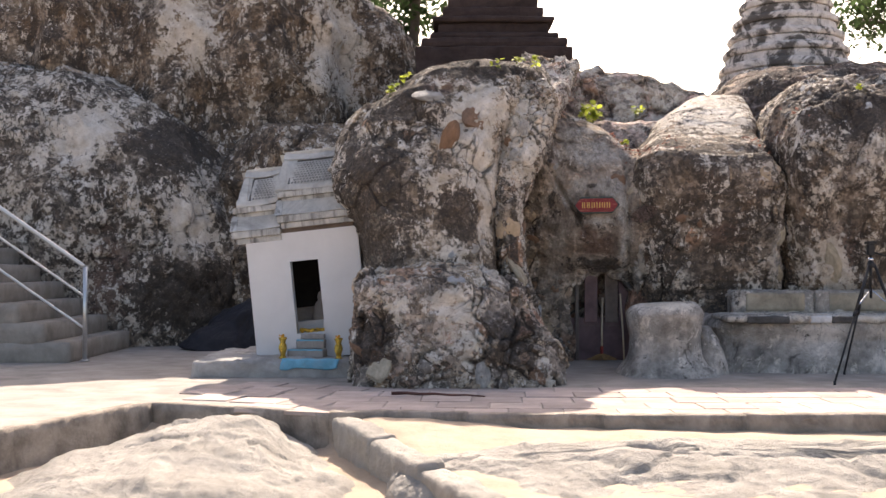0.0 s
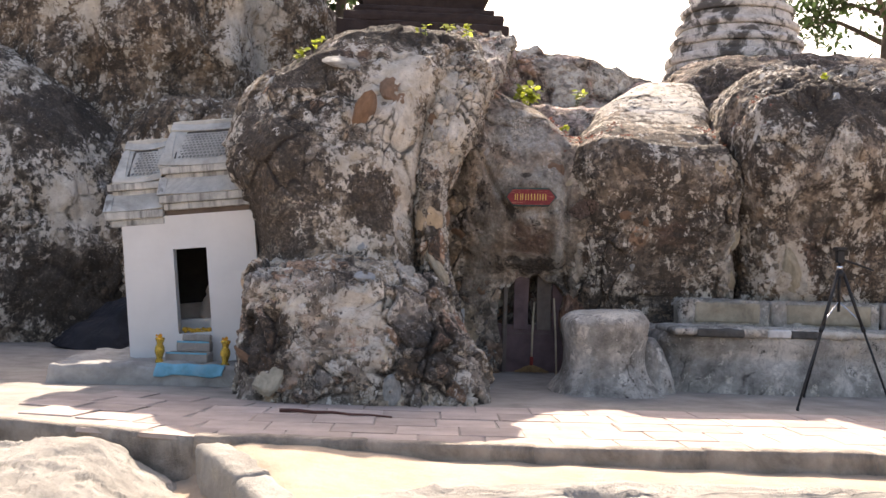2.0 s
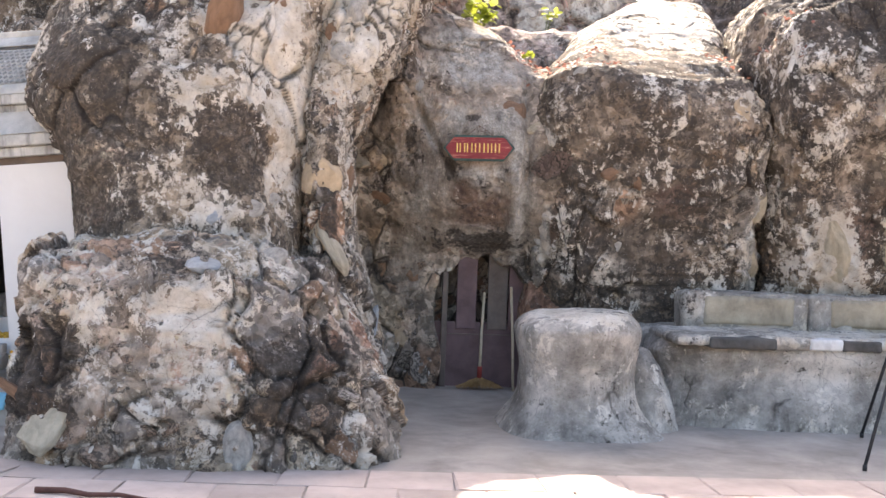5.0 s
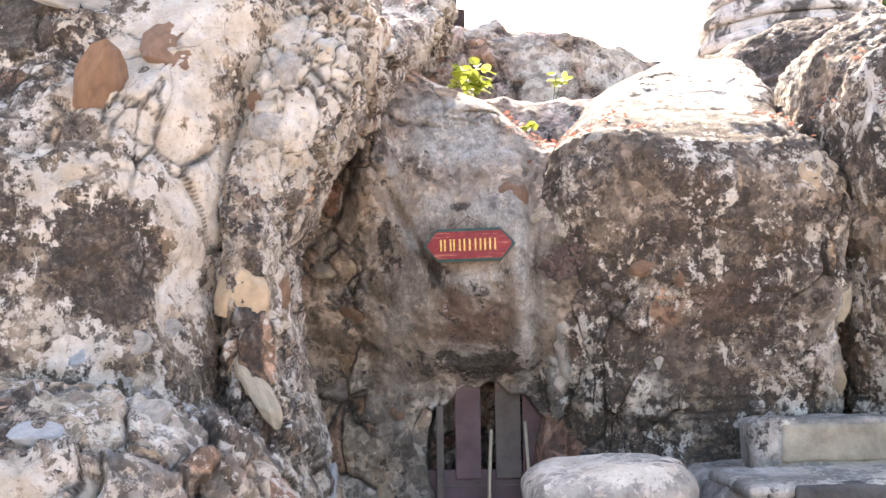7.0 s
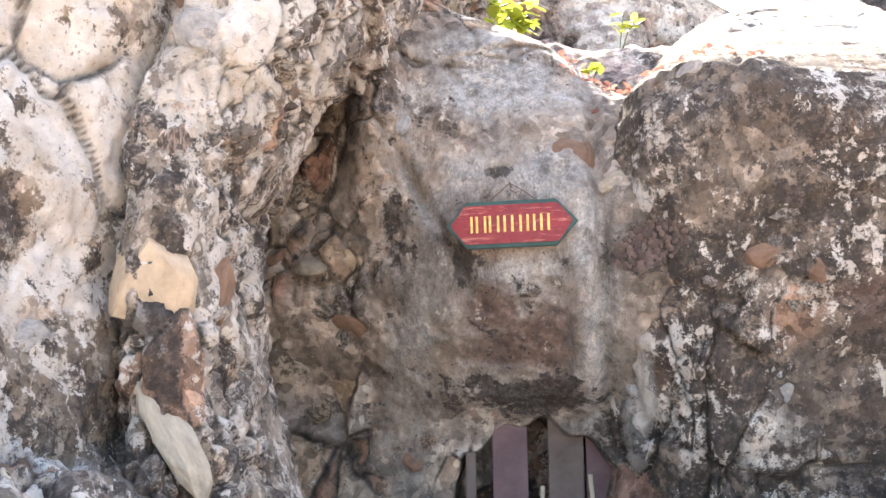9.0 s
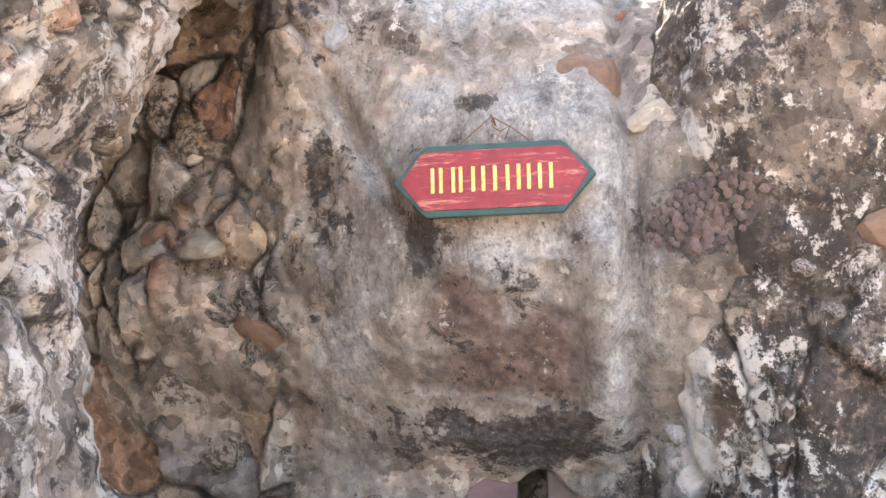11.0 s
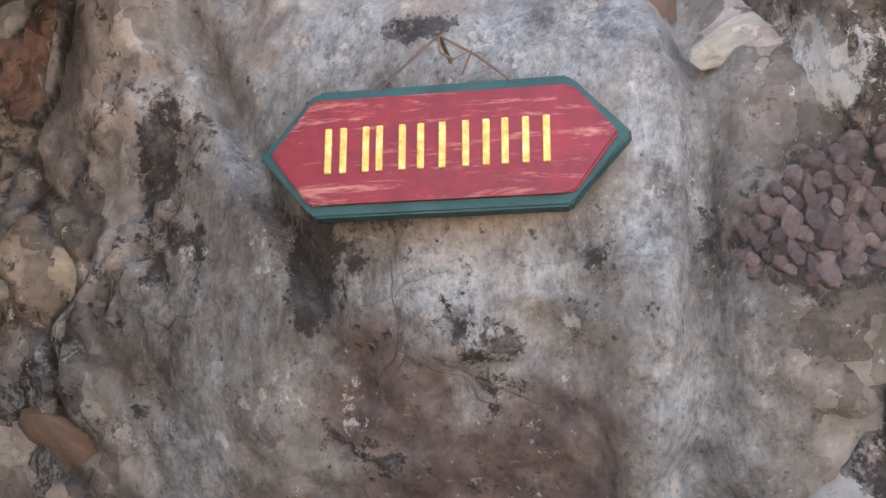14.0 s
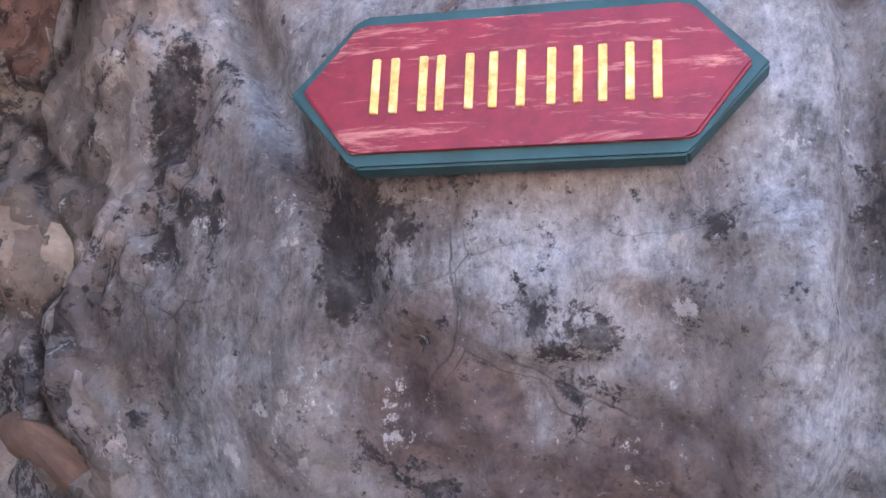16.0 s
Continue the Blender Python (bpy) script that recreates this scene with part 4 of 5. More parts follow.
def make_shrine():
    root = tagged(new("shrine"), "small leaning whitewashed shrine with a tiered grey roof", "shrine")
    root.matrix_basis = pose(-1.33, 10.38, 0.11, 0, -6.0, -5.0) @ Matrix.Scale(1.06, 4)
    # walls round a doorway
    L, R, D, H = -0.44, 0.60, 0.78, 1.16
    a, b, zb, zt = -0.050, 0.210, 0.235, 0.895
    bm = bmesh.new()
    g = [[bm.verts.new((x, 0, z)) for x in (L, a, b, R)] for z in (0, zb, zt, H)]
    fs = [bm.faces.new((g[j][i], g[j][i + 1], g[j + 1][i + 1], g[j + 1][i])) for j in range(3) for i in range(3) if (i, j) != (1, 1)]
    ext = bmesh.ops.extrude_face_region(bm, geom=fs)
    bmesh.ops.translate(bm, verts=[v for v in ext["geom"] if isinstance(v, bmesh.types.BMVert)], vec=(0, 0.09, 0))
    part("front_wall", bm, WHITEWASH, root)
    part("wall", box_bm(L, L + 0.07, 0.09, D, 0, H, 0.004), WHITEWASH, root)
    part("wall", box_bm(R - 0.07, R, 0.09, D, 0, H, 0.004), WHITEWASH, root)
    part("wall", box_bm(L, R, D, D + 0.07, 0, H, 0.004), WHITEWASH, root)
    part("ceiling_board", box_bm(L + 0.01, R - 0.01, 0.02, D, H, H + 0.04), OLD_WOOD, root)
    part("altar_shelf", box_bm(L + 0.07, R - 0.07, 0.30, D, 0, zb + 0.10, 0.01), WHITEWASH, root)
    part("altar_step", box_bm(L + 0.09, R - 0.09, 0.56, D - 0.03, zb + 0.10, 0.46, 0.01), CONCRETE, root)
    # thin dark liner panels, added so that the inside looks shaded
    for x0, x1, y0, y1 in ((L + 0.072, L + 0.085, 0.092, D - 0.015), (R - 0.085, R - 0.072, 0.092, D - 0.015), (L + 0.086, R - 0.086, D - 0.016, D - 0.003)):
        part("inner_wall", box_bm(x0, x1, y0, y1, zb + 0.11, H - 0.004), SHADE_DARK, root, "near-black liner panel painting shade inside the shrine")
    # roof: eaves mouldings, skirt slopes and two tiers
    for x0, x1, dz, tag in ((-0.12, 0.68, 0.10, "main"), (-0.56, -0.10, 0.0, "side")):
        y0 = -0.07 if tag == "main" else -0.035
        part("eave", box_bm(x0 + 0.03, x1, y0 + 0.03, 0.12, 1.10 + dz, 1.15 + dz, 0.008), EAVE, root)
        part("eave", box_bm(x0, x1, y0, 0.14, 1.152 + dz, 1.215 + dz, 0.012), EAVE, root)
        part("skirt_slope", strip_bm([(y0 - 0.005, 1.216 + dz), (y0 + 0.05, 1.275 + dz), (y0 + 0.12, 1.36 + dz)], x0, x1, 0.04, bow=0.01), ROOF_GREY, root)
        part("skirt_frame", strip_bm([(y0 - 0.012, 1.222 + dz), (y0 + 0.04, 1.277 + dz), (y0 + 0.11, 1.36 + dz)], x0 - 0.008, x0 + 0.055, 0.03), EAVE, root)
        part("moulding", box_bm(x0 + 0.04, x1, y0 + 0.11, 0.5, 1.34 + dz, 1.385 + dz, 0.008), EAVE, root)
        part("moulding", box_bm(x0 + 0.01, x1, y0 + 0.075, 0.5, 1.386 + dz, 1.44 + dz, 0.010), EAVE, root)
    roof_tier(root, -0.115, 0.62, 0.02, 1.54, 1.90, 0.30)
    roof_tier(root, -0.50, -0.12, 0.055, 1.44, 1.775, 0.26)
    part("side_gable", prism_gable(-0.42, 0.56, 0.06, 0.60, 1.12, 1.70), ROOF_GREY, root)
    return root


def prism_gable(x0, x1, y0, y1, z0, z1):
    bm = bmesh.new()
    pts = [(y0, z0), (y1, z0), (y1 - 0.05, z0 + 0.3), ((y0 + y1) / 2, z1), (y0 + 0.08, z0 + 0.3)]
    a = [bm.verts.new((x0, y, z)) for y, z in pts]
    b = [bm.verts.new((x1, y, z)) for y, z in pts]
    bm.faces.new(a)
    bm.faces.new(b[::-1])
    for i in range(5):
        bm.faces.new((a[i], b[i], b[(i + 1) % 5], a[(i + 1) % 5]))
    return bm


make_shrine()
plinth = part("plinth", worn_box(-2.28, -0.7, 9.78, 11.3, -0.05, 0.145, 0.03, 60, 0.02, 5), plain_material("plinth_cement", (0.37, 0.35, 0.325), 0.9, 0.25, 5, 0.45, 0.5, grime=(0.15, 0.135, 0.12)), smooth=True)
tagged(plinth, "rough grey concrete plinth under the shrine", "plinth")
STEP_GREY = plain_material("step_grey", (0.34, 0.315, 0.29), 0.9, 0.2, 8, 0.4, 0.35)
BLUE = plain_material("blue_paint", (0.16, 0.42, 0.56), 0.7, 0.2, 10, 0.25, 0.35, grime=(0.32, 0.34, 0.34))


def make_steps():
    root = tagged(new("shrine_steps"), "three small grey steps with blue painted edges", "steps")
    root.matrix_basis = pose(-1.265, 10.20, 0.135, 0, 0, -5)
    part("step", worn_box(-0.19, 0.15, -0.10, 0.10, 0.0, 0.085, 0.012, 30, 0.004, 1), STEP_GREY, root, smooth=True)
    part("step", worn_box(-0.13, 0.14, 0.0, 0.12, 0.086, 0.17, 0.012, 30, 0.004, 2), STEP_GREY, root, smooth=True)
    part("step", worn_box(-0.10, 0.13, 0.06, 0.12, 0.171, 0.225, 0.010, 30, 0.004, 3), STEP_GREY, root, smooth=True)
    part("painted_edge", box_bm(-0.125, 0.135, -0.004, 0.004, 0.160, 0.1745, 0.002), BLUE, root, "pale blue painted edge")
    part("painted_edge", box_bm(-0.185, 0.145, -0.104, -0.097, 0.076, 0.090, 0.002), BLUE, root, "pale blue painted edge")


make_steps()


def make_cloth():
    """A blue cloth laid over the plinth's front edge."""
    n, m = 40, 12
    v = []
    for j in range(m + 1):
        for i in range(n + 1):
            u, t = i / n, j / m
            x = 0.52 * u + 0.01 * math.sin(t * 5)
            drape = max(0.0, t - 0.4) / 0.6
            v.append((x, 0.10 * (0.4 - min(t, 0.4)) - 0.012 - 0.008 * drape * math.sin(u * 21), 0.010 + 0.004 * math.sin(u * 17 + t * 3) - 0.085 * drape - 0.008 * drape * math.sin(u * 9 + 1)))
    f = [(j * (n + 1) + i, j * (n + 1) + i + 1, (j + 1) * (n + 1) + i + 1, (j + 1) * (n + 1) + i) for j in range(m) for i in range(n)]
    ob = mesh_object("cloth", v, f, BLUE)
    ob.location = (-1.47, 9.775, 0.148)
    s = ob.modifiers.new("thick", "SOLIDIFY")
    s.thickness = 0.005
    return tagged(ob, "light blue cloth hung over the front of the plinth", "cloth")


make_cloth()
GOLD = plain_material("gold_foil", (0.80, 0.52, 0.10), 0.25, 0.2, 20, 0.6, 0.1, metal=0.9, grime=(0.3, 0.18, 0.04), dist=0.02)


def make_vase(x, y):
    root = tagged(new("gold_vase"), "gold foil offering vase beside the shrine steps", "vase", group="vases by the shrine steps")
    root.location = (x, y, 0.14)
    part("body", turned_bm([(0.034, 0), (0.036, 0.01), (0.022, 0.03), (0.026, 0.05), (0.040, 0.09), (0.038, 0.12), (0.024, 0.15), (0.030, 0.17), (0.036, 0.18)], 14), GOLD, root, smooth=True)
    part("rim", turned_bm([(0.030, 0.176), (0.040, 0.186), (0.037, 0.2), (0.020, 0.204)], 14), GOLD, root, smooth=True)
    bm = bmesh.new()
    rng = random.Random(9)
    for k in range(14):
        a, r = rng.uniform(0, 6.28), rng.uniform(0.0, 0.03)
        bmesh.ops.create_icosphere(bm, subdivisions=1, radius=0.010, matrix=Matrix.Translation((r * math.cos(a), r * math.sin(a), 0.205 + rng.uniform(0, 0.02))))
    part("flowers", bm, plain_material("marigold", (0.75, 0.36, 0.03), 0.8), root, "orange marigold heads")
    return root


vase = make_vase(-1.50, 10.08)
copy_thing(vase, pose(-0.965, 9.95, 0.14, 0, 0, 40))


def make_offerings():
    """The figure in the shrine stays a plain shape; garlands lie before it."""
    fig = part("figurine", turned_bm([(0.09, 0), (0.095, 0.05), (0.075, 0.12), (0.06, 0.17), (0.035, 0.20), (0.045, 0.235), (0.03, 0.28), (0.005, 0.30)], 16), CONCRETE, smooth=True)
    fig.location = (-1.22, 10.80, 0.465)
    tagged(fig, "plain grey figurine on the shrine's altar shelf", "figurine")
    bm = bmesh.new()
    rng = random.Random(3)
    for k in range(60):
        bmesh.ops.create_icosphere(bm, subdivisions=1, radius=rng.uniform(0.010, 0.018), matrix=Matrix.Translation((rng.uniform(-0.10, 0.12), rng.uniform(-0.05, 0.05), 0.01 + rng.uniform(0, 0.025))))
    gar = part("garland", bm, plain_material("garland_yellow", (0.62, 0.36, 0.05), 0.9, 0.4, 30, 0.2, 0.3))
    gar.location = (-1.28, 10.44, 0.36)
    tagged(gar, "heap of dried yellow garlands in the shrine doorway", "garland")
    bm = bmesh.new()
    for k in range(16):
        bmesh.ops.create_icosphere(bm, subdivisions=1, radius=0.020, matrix=Matrix.Translation((rng.uniform(-0.03, 0.03), rng.uniform(-0.03, 0.03), 0.12 + rng.uniform(0, 0.12))))
    tube_bm([(0, 0, 0), (0, 0, 0.14)], 0.022, 8, bm)
    fl = part("flower_vase", bm, plain_material("faded_flowers", (0.50, 0.36, 0.30), 0.9, 0.5, 30, 0.2, 0.3))
    fl.location = (-1.13, 10.74, 0.465)
    tagged(fl, "faded artificial flowers in a small holder", "flowers")


make_offerings()

# ---- block, bench ----
CAST = rock_material("cast_concrete", (0.42, 0.385, 0.345), -0.05, 0.10, 0.0, 0.15, 0.40, (("pale", 2.05, 0.66, 0.45, 0.10), ("pale", 4.0, 0.52, 1.4, 0.06)))
stump = loft_rock("concrete_stump", [(-0.05, 1.62, 2.60, 9.66, 10.7), (0.06, 1.68, 2.50, 9.73, 10.6), (0.18, 1.74, 2.42, 9.79, 10.5), (0.32, 1.75, 2.39, 9.80, 10.45), (0.47, 1.73, 2.38, 9.77, 10.45), (0.57, 1.73, 2.38, 9.76, 10.44), (0.62, 1.78, 2.34, 9.82, 10.38), (0.627, 1.95, 2.15, 10.0, 10.2)],
                  CAST, 0.014, 3.4, 5.0, 0.006, 0.035, 91, "smooth grey cast concrete seat shaped like a stump", "seat", bedded=0.0)
lump = loft_rock("concrete_lump", [(-0.05, 2.30, 2.72, 9.98, 10.7), (0.2, 2.36, 2.66, 10.05, 10.7), (0.36, 2.41, 2.59, 10.12, 10.6), (0.43, 2.46, 2.54, 10.2, 10.45)], CAST, 0.02, 2.4, 5.0, 0.012, 0.03, 93, "low grey concrete lump between seat and bench", "rock", bedded=0.0)

PANEL = plain_material("tan_slab", (0.33, 0.285, 0.215), 0.9, 0.4, 5, 0.5, 0.75, grime=(0.16, 0.15, 0.13))
PALE_PAINT = plain_material("pale_paint", (0.62, 0.61, 0.60), 0.8, 0.15, 8, 0.2, 0.3)


def make_bench():
    root = tagged(new("bench"), "long grey cement bench with slab backrest against the rock", "bench")
    root.location = (2.62, 10.2, 0)
    base = loft_rock("base", [(-0.05, 2.60, 5.6, 10.14, 11.5), (0.10, 2.63, 5.6, 10.17, 11.5), (0.30, 2.62, 5.6, 10.25, 11.5), (0.42, 2.60, 5.6, 10.22, 11.5), (0.50, 2.66, 5.6, 10.25, 11.5), (0.53, 2.8, 5.5, 10.4, 11.4)], CAST, 0.022, 5.0, 4.0, 0.012, 0.035, 95, bedded=0.0)
    base.parent = root
    base.location = base.location - root.location
    del base["category"]
    part("seat_slab", worn_box(0.06, 2.9, -0.02, 0.62, 0.47, 0.535, 0.03, 90, 0.012, 7), CAST, root, smooth=True)
    part("painted_edge", worn_box(0.26, 0.66, -0.035, 0.10, 0.462, 0.53, 0.015, 30, 0.004, 8), DARK_EDGE, root, "black stained seat edge", smooth=True)
    part("painted_edge", worn_box(0.86, 1.06, -0.035, 0.10, 0.466, 0.534, 0.015, 30, 0.004, 9), PALE_PAINT, root, "white painted seat edge", smooth=True)
    part("painted_edge", worn_box(1.06, 1.30, -0.033, 0.10, 0.463, 0.531, 0.015, 30, 0.004, 10), DARK_EDGE, root, "black stained seat edge", smooth=True)
    for x0, x1 in ((0.28, 1.10), (1.11, 2.12), (2.13, 2.9)):
        part("backrest", worn_box(x0, x1, 0.56, 0.80, 0.50, 0.765, 0.04, 30, 0.014, int(x0 * 10)), CAST, root, smooth=True)
        part("back_panel", worn_box(x0 + 0.13, x1 - 0.10, 0.545, 0.60, 0.555, 0.74, 0.02, 30, 0.006, int(x0 * 20)), PANEL, root, "stained tan slab", smooth=True)


make_bench()

# ---- tripod ----
BLACK = plain_material("black_metal", (0.018, 0.018, 0.02), 0.45, 0.2, 20, 0.05, 0.0)
CHROME = plain_material("bright_metal", (0.75, 0.75, 0.76), 0.25, 0.05, 20, 0.0, 0.0, metal=1.0)


def make_tripod():
    root = tagged(new("tripod"), "black folding camera tripod standing on the terrace", "tripod")
    top = Vector((3.80, 9.55, 1.02))
    root.location = (top.x, top.y, 0)
    off = lambda x, y, z: Vector((x, y, z)) - Vector((top.x, top.y, 0))
    for f in ((3.31, 9.10, 0.0), (3.72, 9.98, 0.0), (4.16, 9.40, 0.0)):
        a, b = off(*top), off(*f)
        a = a + Vector((b.x, b.y, 0)).normalized() * 0.03
        leg = part("leg", tube_bm([a, a.lerp(b, 0.42)], 0.013, 8), BLACK, root, smooth=True)
        part("lower_tube", tube_bm([a.lerp(b, 0.40), b + Vector((0, 0, 0.02))], 0.009, 8), BLACK, leg, smooth=True)
        part("rubber_foot", tube_bm([b + Vector((0, 0, 0.03)), b], 0.012, 8), BLACK, leg, smooth=True)
        part("clamp", tube_bm([a.lerp(b, 0.40), a.lerp(b, 0.44)], 0.017, 8), BLACK, leg, smooth=True)
        c = a.lerp(b, 0.36)
        part("brace", tube_bm([off(3.80, 9.55, 0.80), c], 0.005, 6), CHROME, root, "bright metal brace")
    part("centre_column", tube_bm([off(3.80, 9.55, 0.72), off(3.80, 9.55, 1.10)], 0.012, 10), BLACK, root, smooth=True)
    part("hub", turned_at([(0.03, 0.99), (0.034, 1.0), (0.034, 1.03), (0.02, 1.05)], 12), BLACK, root, smooth=True)
    part("collar", turned_at([(0.026, 1.052), (0.026, 1.075), (0.015, 1.08)], 12), CHROME, root, "bright collar", smooth=True)
    part("head", box_bm(-0.028, 0.028, -0.03, 0.03, 1.10, 1.20, 0.01), BLACK, root)
    part("plate", box_bm(-0.04, 0.04, -0.045, 0.045, 1.20, 1.225, 0.005), BLACK, root)
    part("pan_handle", tube_bm([(0.02, 0, 1.13), (0.14, -0.02, 1.09), (0.26, -0.03, 1.05)], 0.008, 8), BLACK, root, smooth=True)


def turned_at(profile, sides):
    return turned_bm(profile, sides)


make_tripod()

# ---- stairs and handrail ----
STAIR = plain_material("stair_concrete", (0.31, 0.275, 0.235), 0.92, 0.3, 3.0, 0.4, 0.5, grime=(0.13, 0.12, 0.11))
STEEL = plain_material("stainless_steel", (0.55, 0.55, 0.54), 0.3, 0.1, 10, 0.0, 0.15, metal=0.9)
stairs = tagged(new("stairs"), "worn concrete steps climbing beside the boulder", "stairs", kind="structure")
stairs.location = (-3.92, 11.3, 0)
for k in range(7):
    part("step", worn_box(-5.0, -0.27 * k, 0.004 * k, 2.2, -0.05 + 0.21 * k * 0.98, 0.205 * (k + 1), 0.02, 60, 0.006, 40 + k), STAIR, stairs, smooth=True)


def make_handrail():
    root = tagged(new("handrail"), "shiny stainless steel handrail with three bars along the steps", "handrail")
    root.location = (-3.80, 11.42, 0)
    part("post", tube_bm([(0, 0, 0.0), (0, 0, 1.0)], 0.024, 12), STEEL, root, smooth=True)
    part("foot_plate", turned_bm([(0.05, 0.0), (0.05, 0.012), (0.03, 0.02)], 16), STEEL, root, smooth=True)
    for z, r in ((0.995, 0.024), (0.68, 0.015), (0.34, 0.015)):
        part("rail", tube_bm([(0, 0, z), (-0.05, 0, z + 0.036), (-2.6, 0, z + 1.80)], r, 12), STEEL, root, smooth=True)
    part("post", tube_bm([(-1.9, 0, 1.30), (-1.9, 0, 2.30)], 0.022, 12), STEEL, root, smooth=True)


make_handrail()

# ---- a thin rod added on the paving, standing in for a dark gap ----
branch = part("branch", tube_bm([(-0.42, 0.10, 0.010), (-0.30, 0.085, 0.014), (-0.20, 0.03, 0.012), (-0.08, 0.02, 0.016), (0.04, -0.035, 0.012), (0.16, -0.03, 0.012), (0.30, -0.09, 0.008)], 0.013, 8, taper=0.45), plain_material("dark_line_brown", (0.11, 0.05, 0.04), 0.9, 0.4, 15, 0.5, 0.2), smooth=True)
branch.location = (0.02, 8.28, 0.004)
tagged(branch, "thin dark reddish rod standing in for a gap in the paving", "branch")

# ---- dark bundle by the shrine ----
TARP = plain_material("dark_tarpaulin", (0.016, 0.016, 0.022), 0.6, 0.3, 5, 0.4, 0.0, dist=0.03)
loft_rock("tarpaulin", [(-0.03, -3.15, -2.15, 12.85, 13.8), (0.12, -3.05, -2.15, 12.9, 13.8), (0.34, -2.85, -2.15, 13.0, 13.8), (0.52, -2.55, -2.2, 13.1, 13.7), (0.60, -2.4, -2.3, 13.3, 13.5)], TARP, 0.025, 2.6, 2.0, 0.02, 0.10, 97, "dark navy tarpaulin bundle in the shade of the cleft", "tarpaulin")

# ---- yard rocks ----
hump = loft_rock("yard_rock", [(-0.40, -2.75, -0.42, 4.2, 8.0), (-0.26, -2.45, -0.55, 4.6, 7.75), (-0.16, -2.15, -0.75, 5.2, 7.6), (-0.09, -1.9, -0.95, 5.9, 7.5), (-0.03, -1.6, -1.12, 6.7, 7.45), (0.0, -1.45, -1.25, 7.0, 7.35)],
                 ROCK_LOW, 0.03, 2.3, 1.6, 0.014, 0.07, 101, "smooth worn outcrop of pale grey rock in the yard", "rock")


def pit(p):
    return -0.13 * np.exp(-(((p[:, 0] - 1.19) / 0.11) ** 2 + ((p[:, 1] - 6.14) / 0.11) ** 2) ** 2) - 0.03 * np.exp(-(((p[:, 1] - 6.0 - 0.08 * np.sin(p[:, 0] * 2.3)) / 0.03) ** 2))


slab = loft_rock("yard_slab", [(-0.35, -0.35, 4.4, 5.0, 6.78), (-0.16, -0.3, 4.2, 5.2, 6.72), (-0.10, -0.22, 4.0, 5.5, 6.62), (-0.062, 0.0, 3.7, 5.75, 6.5), (-0.045, 0.5, 3.0, 5.95, 6.35), (-0.042, 1.0, 2.0, 6.05, 6.22), (-0.041, 1.4, 1.6, 6.12, 6.16)],
                 ROCK_LOW, 0.022, 2.4, 1.3, 0.016, 0.03, 105, "flat pale grey rock slab with a dark hollow", "rock", carve=pit)


def make_yard_edge():
    root = tagged(new("yard_edge"), "low worn mortar edge between two levels of the yard", "edging", kind="structure")
    for k in range(5):
        y0, y1 = 7.22 - 0.75 * k, 7.22 - 0.75 * (k + 1)
        ln = math.hypot(edge_x(y1) - edge_x(y0), y0 - y1)
        ob = part("edge_stone", worn_box(-ln / 2 - 0.01, ln / 2 + 0.01, -0.09, 0.09, -0.45, (-0.012, -0.04, -0.07, -0.065, -0.075)[k], 0.035, 24, 0.02, 60 + k), ROCK_LOW, root, smooth=True)
        ob.matrix_basis = pose((edge_x(y0) + edge_x(y1)) / 2 + 0.06, (y0 + y1) / 2, 0, 0, 0, math.degrees(math.atan2(y1 - y0, edge_x(y1) - edge_x(y0))))


make_yard_edge()


# ---- stupas ----
def stupa_white():
    m = Mat("stupa_plaster", 0.92)
    a = m.noise(3.0, 9, 0.7, 0.6)
    c = m.ramp(m.noise(8, 7, 0.7), (0.3, (0.42, 0.40, 0.38)), (0.6, (0.70, 0.68, 0.66)))
    c = m.mix(m.ramp(a, (0.48, 0.0), (0.56, 0.9)), c, (0.06, 0.055, 0.05))
    m.colour(c)
    return m.bump((m.noise(14, 8, 0.7), 0.6, 0.05))


STUPA_WHITE = stupa_white()
STUPA_DARK = plain_material("stupa_dark", (0.050, 0.036, 0.034), 0.95, 0.4, 4, 0.6, 0.4, grime=(0.02, 0.016, 0.016), dist=0.03)
OLD_BRICK = plain_material("old_brick", (0.15, 0.115, 0.095), 0.95, 0.35, 6, 0.5, 0.5, grime=(0.05, 0.042, 0.038), dist=0.02)


def roughen(bm, amount, seed, cut=0.0):
    if cut:
        long = [e for e in bm.edges if e.calc_length() > cut * 1.6]
        if long:
            bmesh.ops.subdivide_edges(bm, edges=long, cuts=4, use_grid_fill=True)
    for v in bm.verts:
        n = noise.noise_vector(v.co * 4 + Vector((seed, 0, 0))) + 0.5 * noise.noise_vector(v.co * 13 + Vector((seed, 3, 0)))
        v.co += n * amount
    return bm


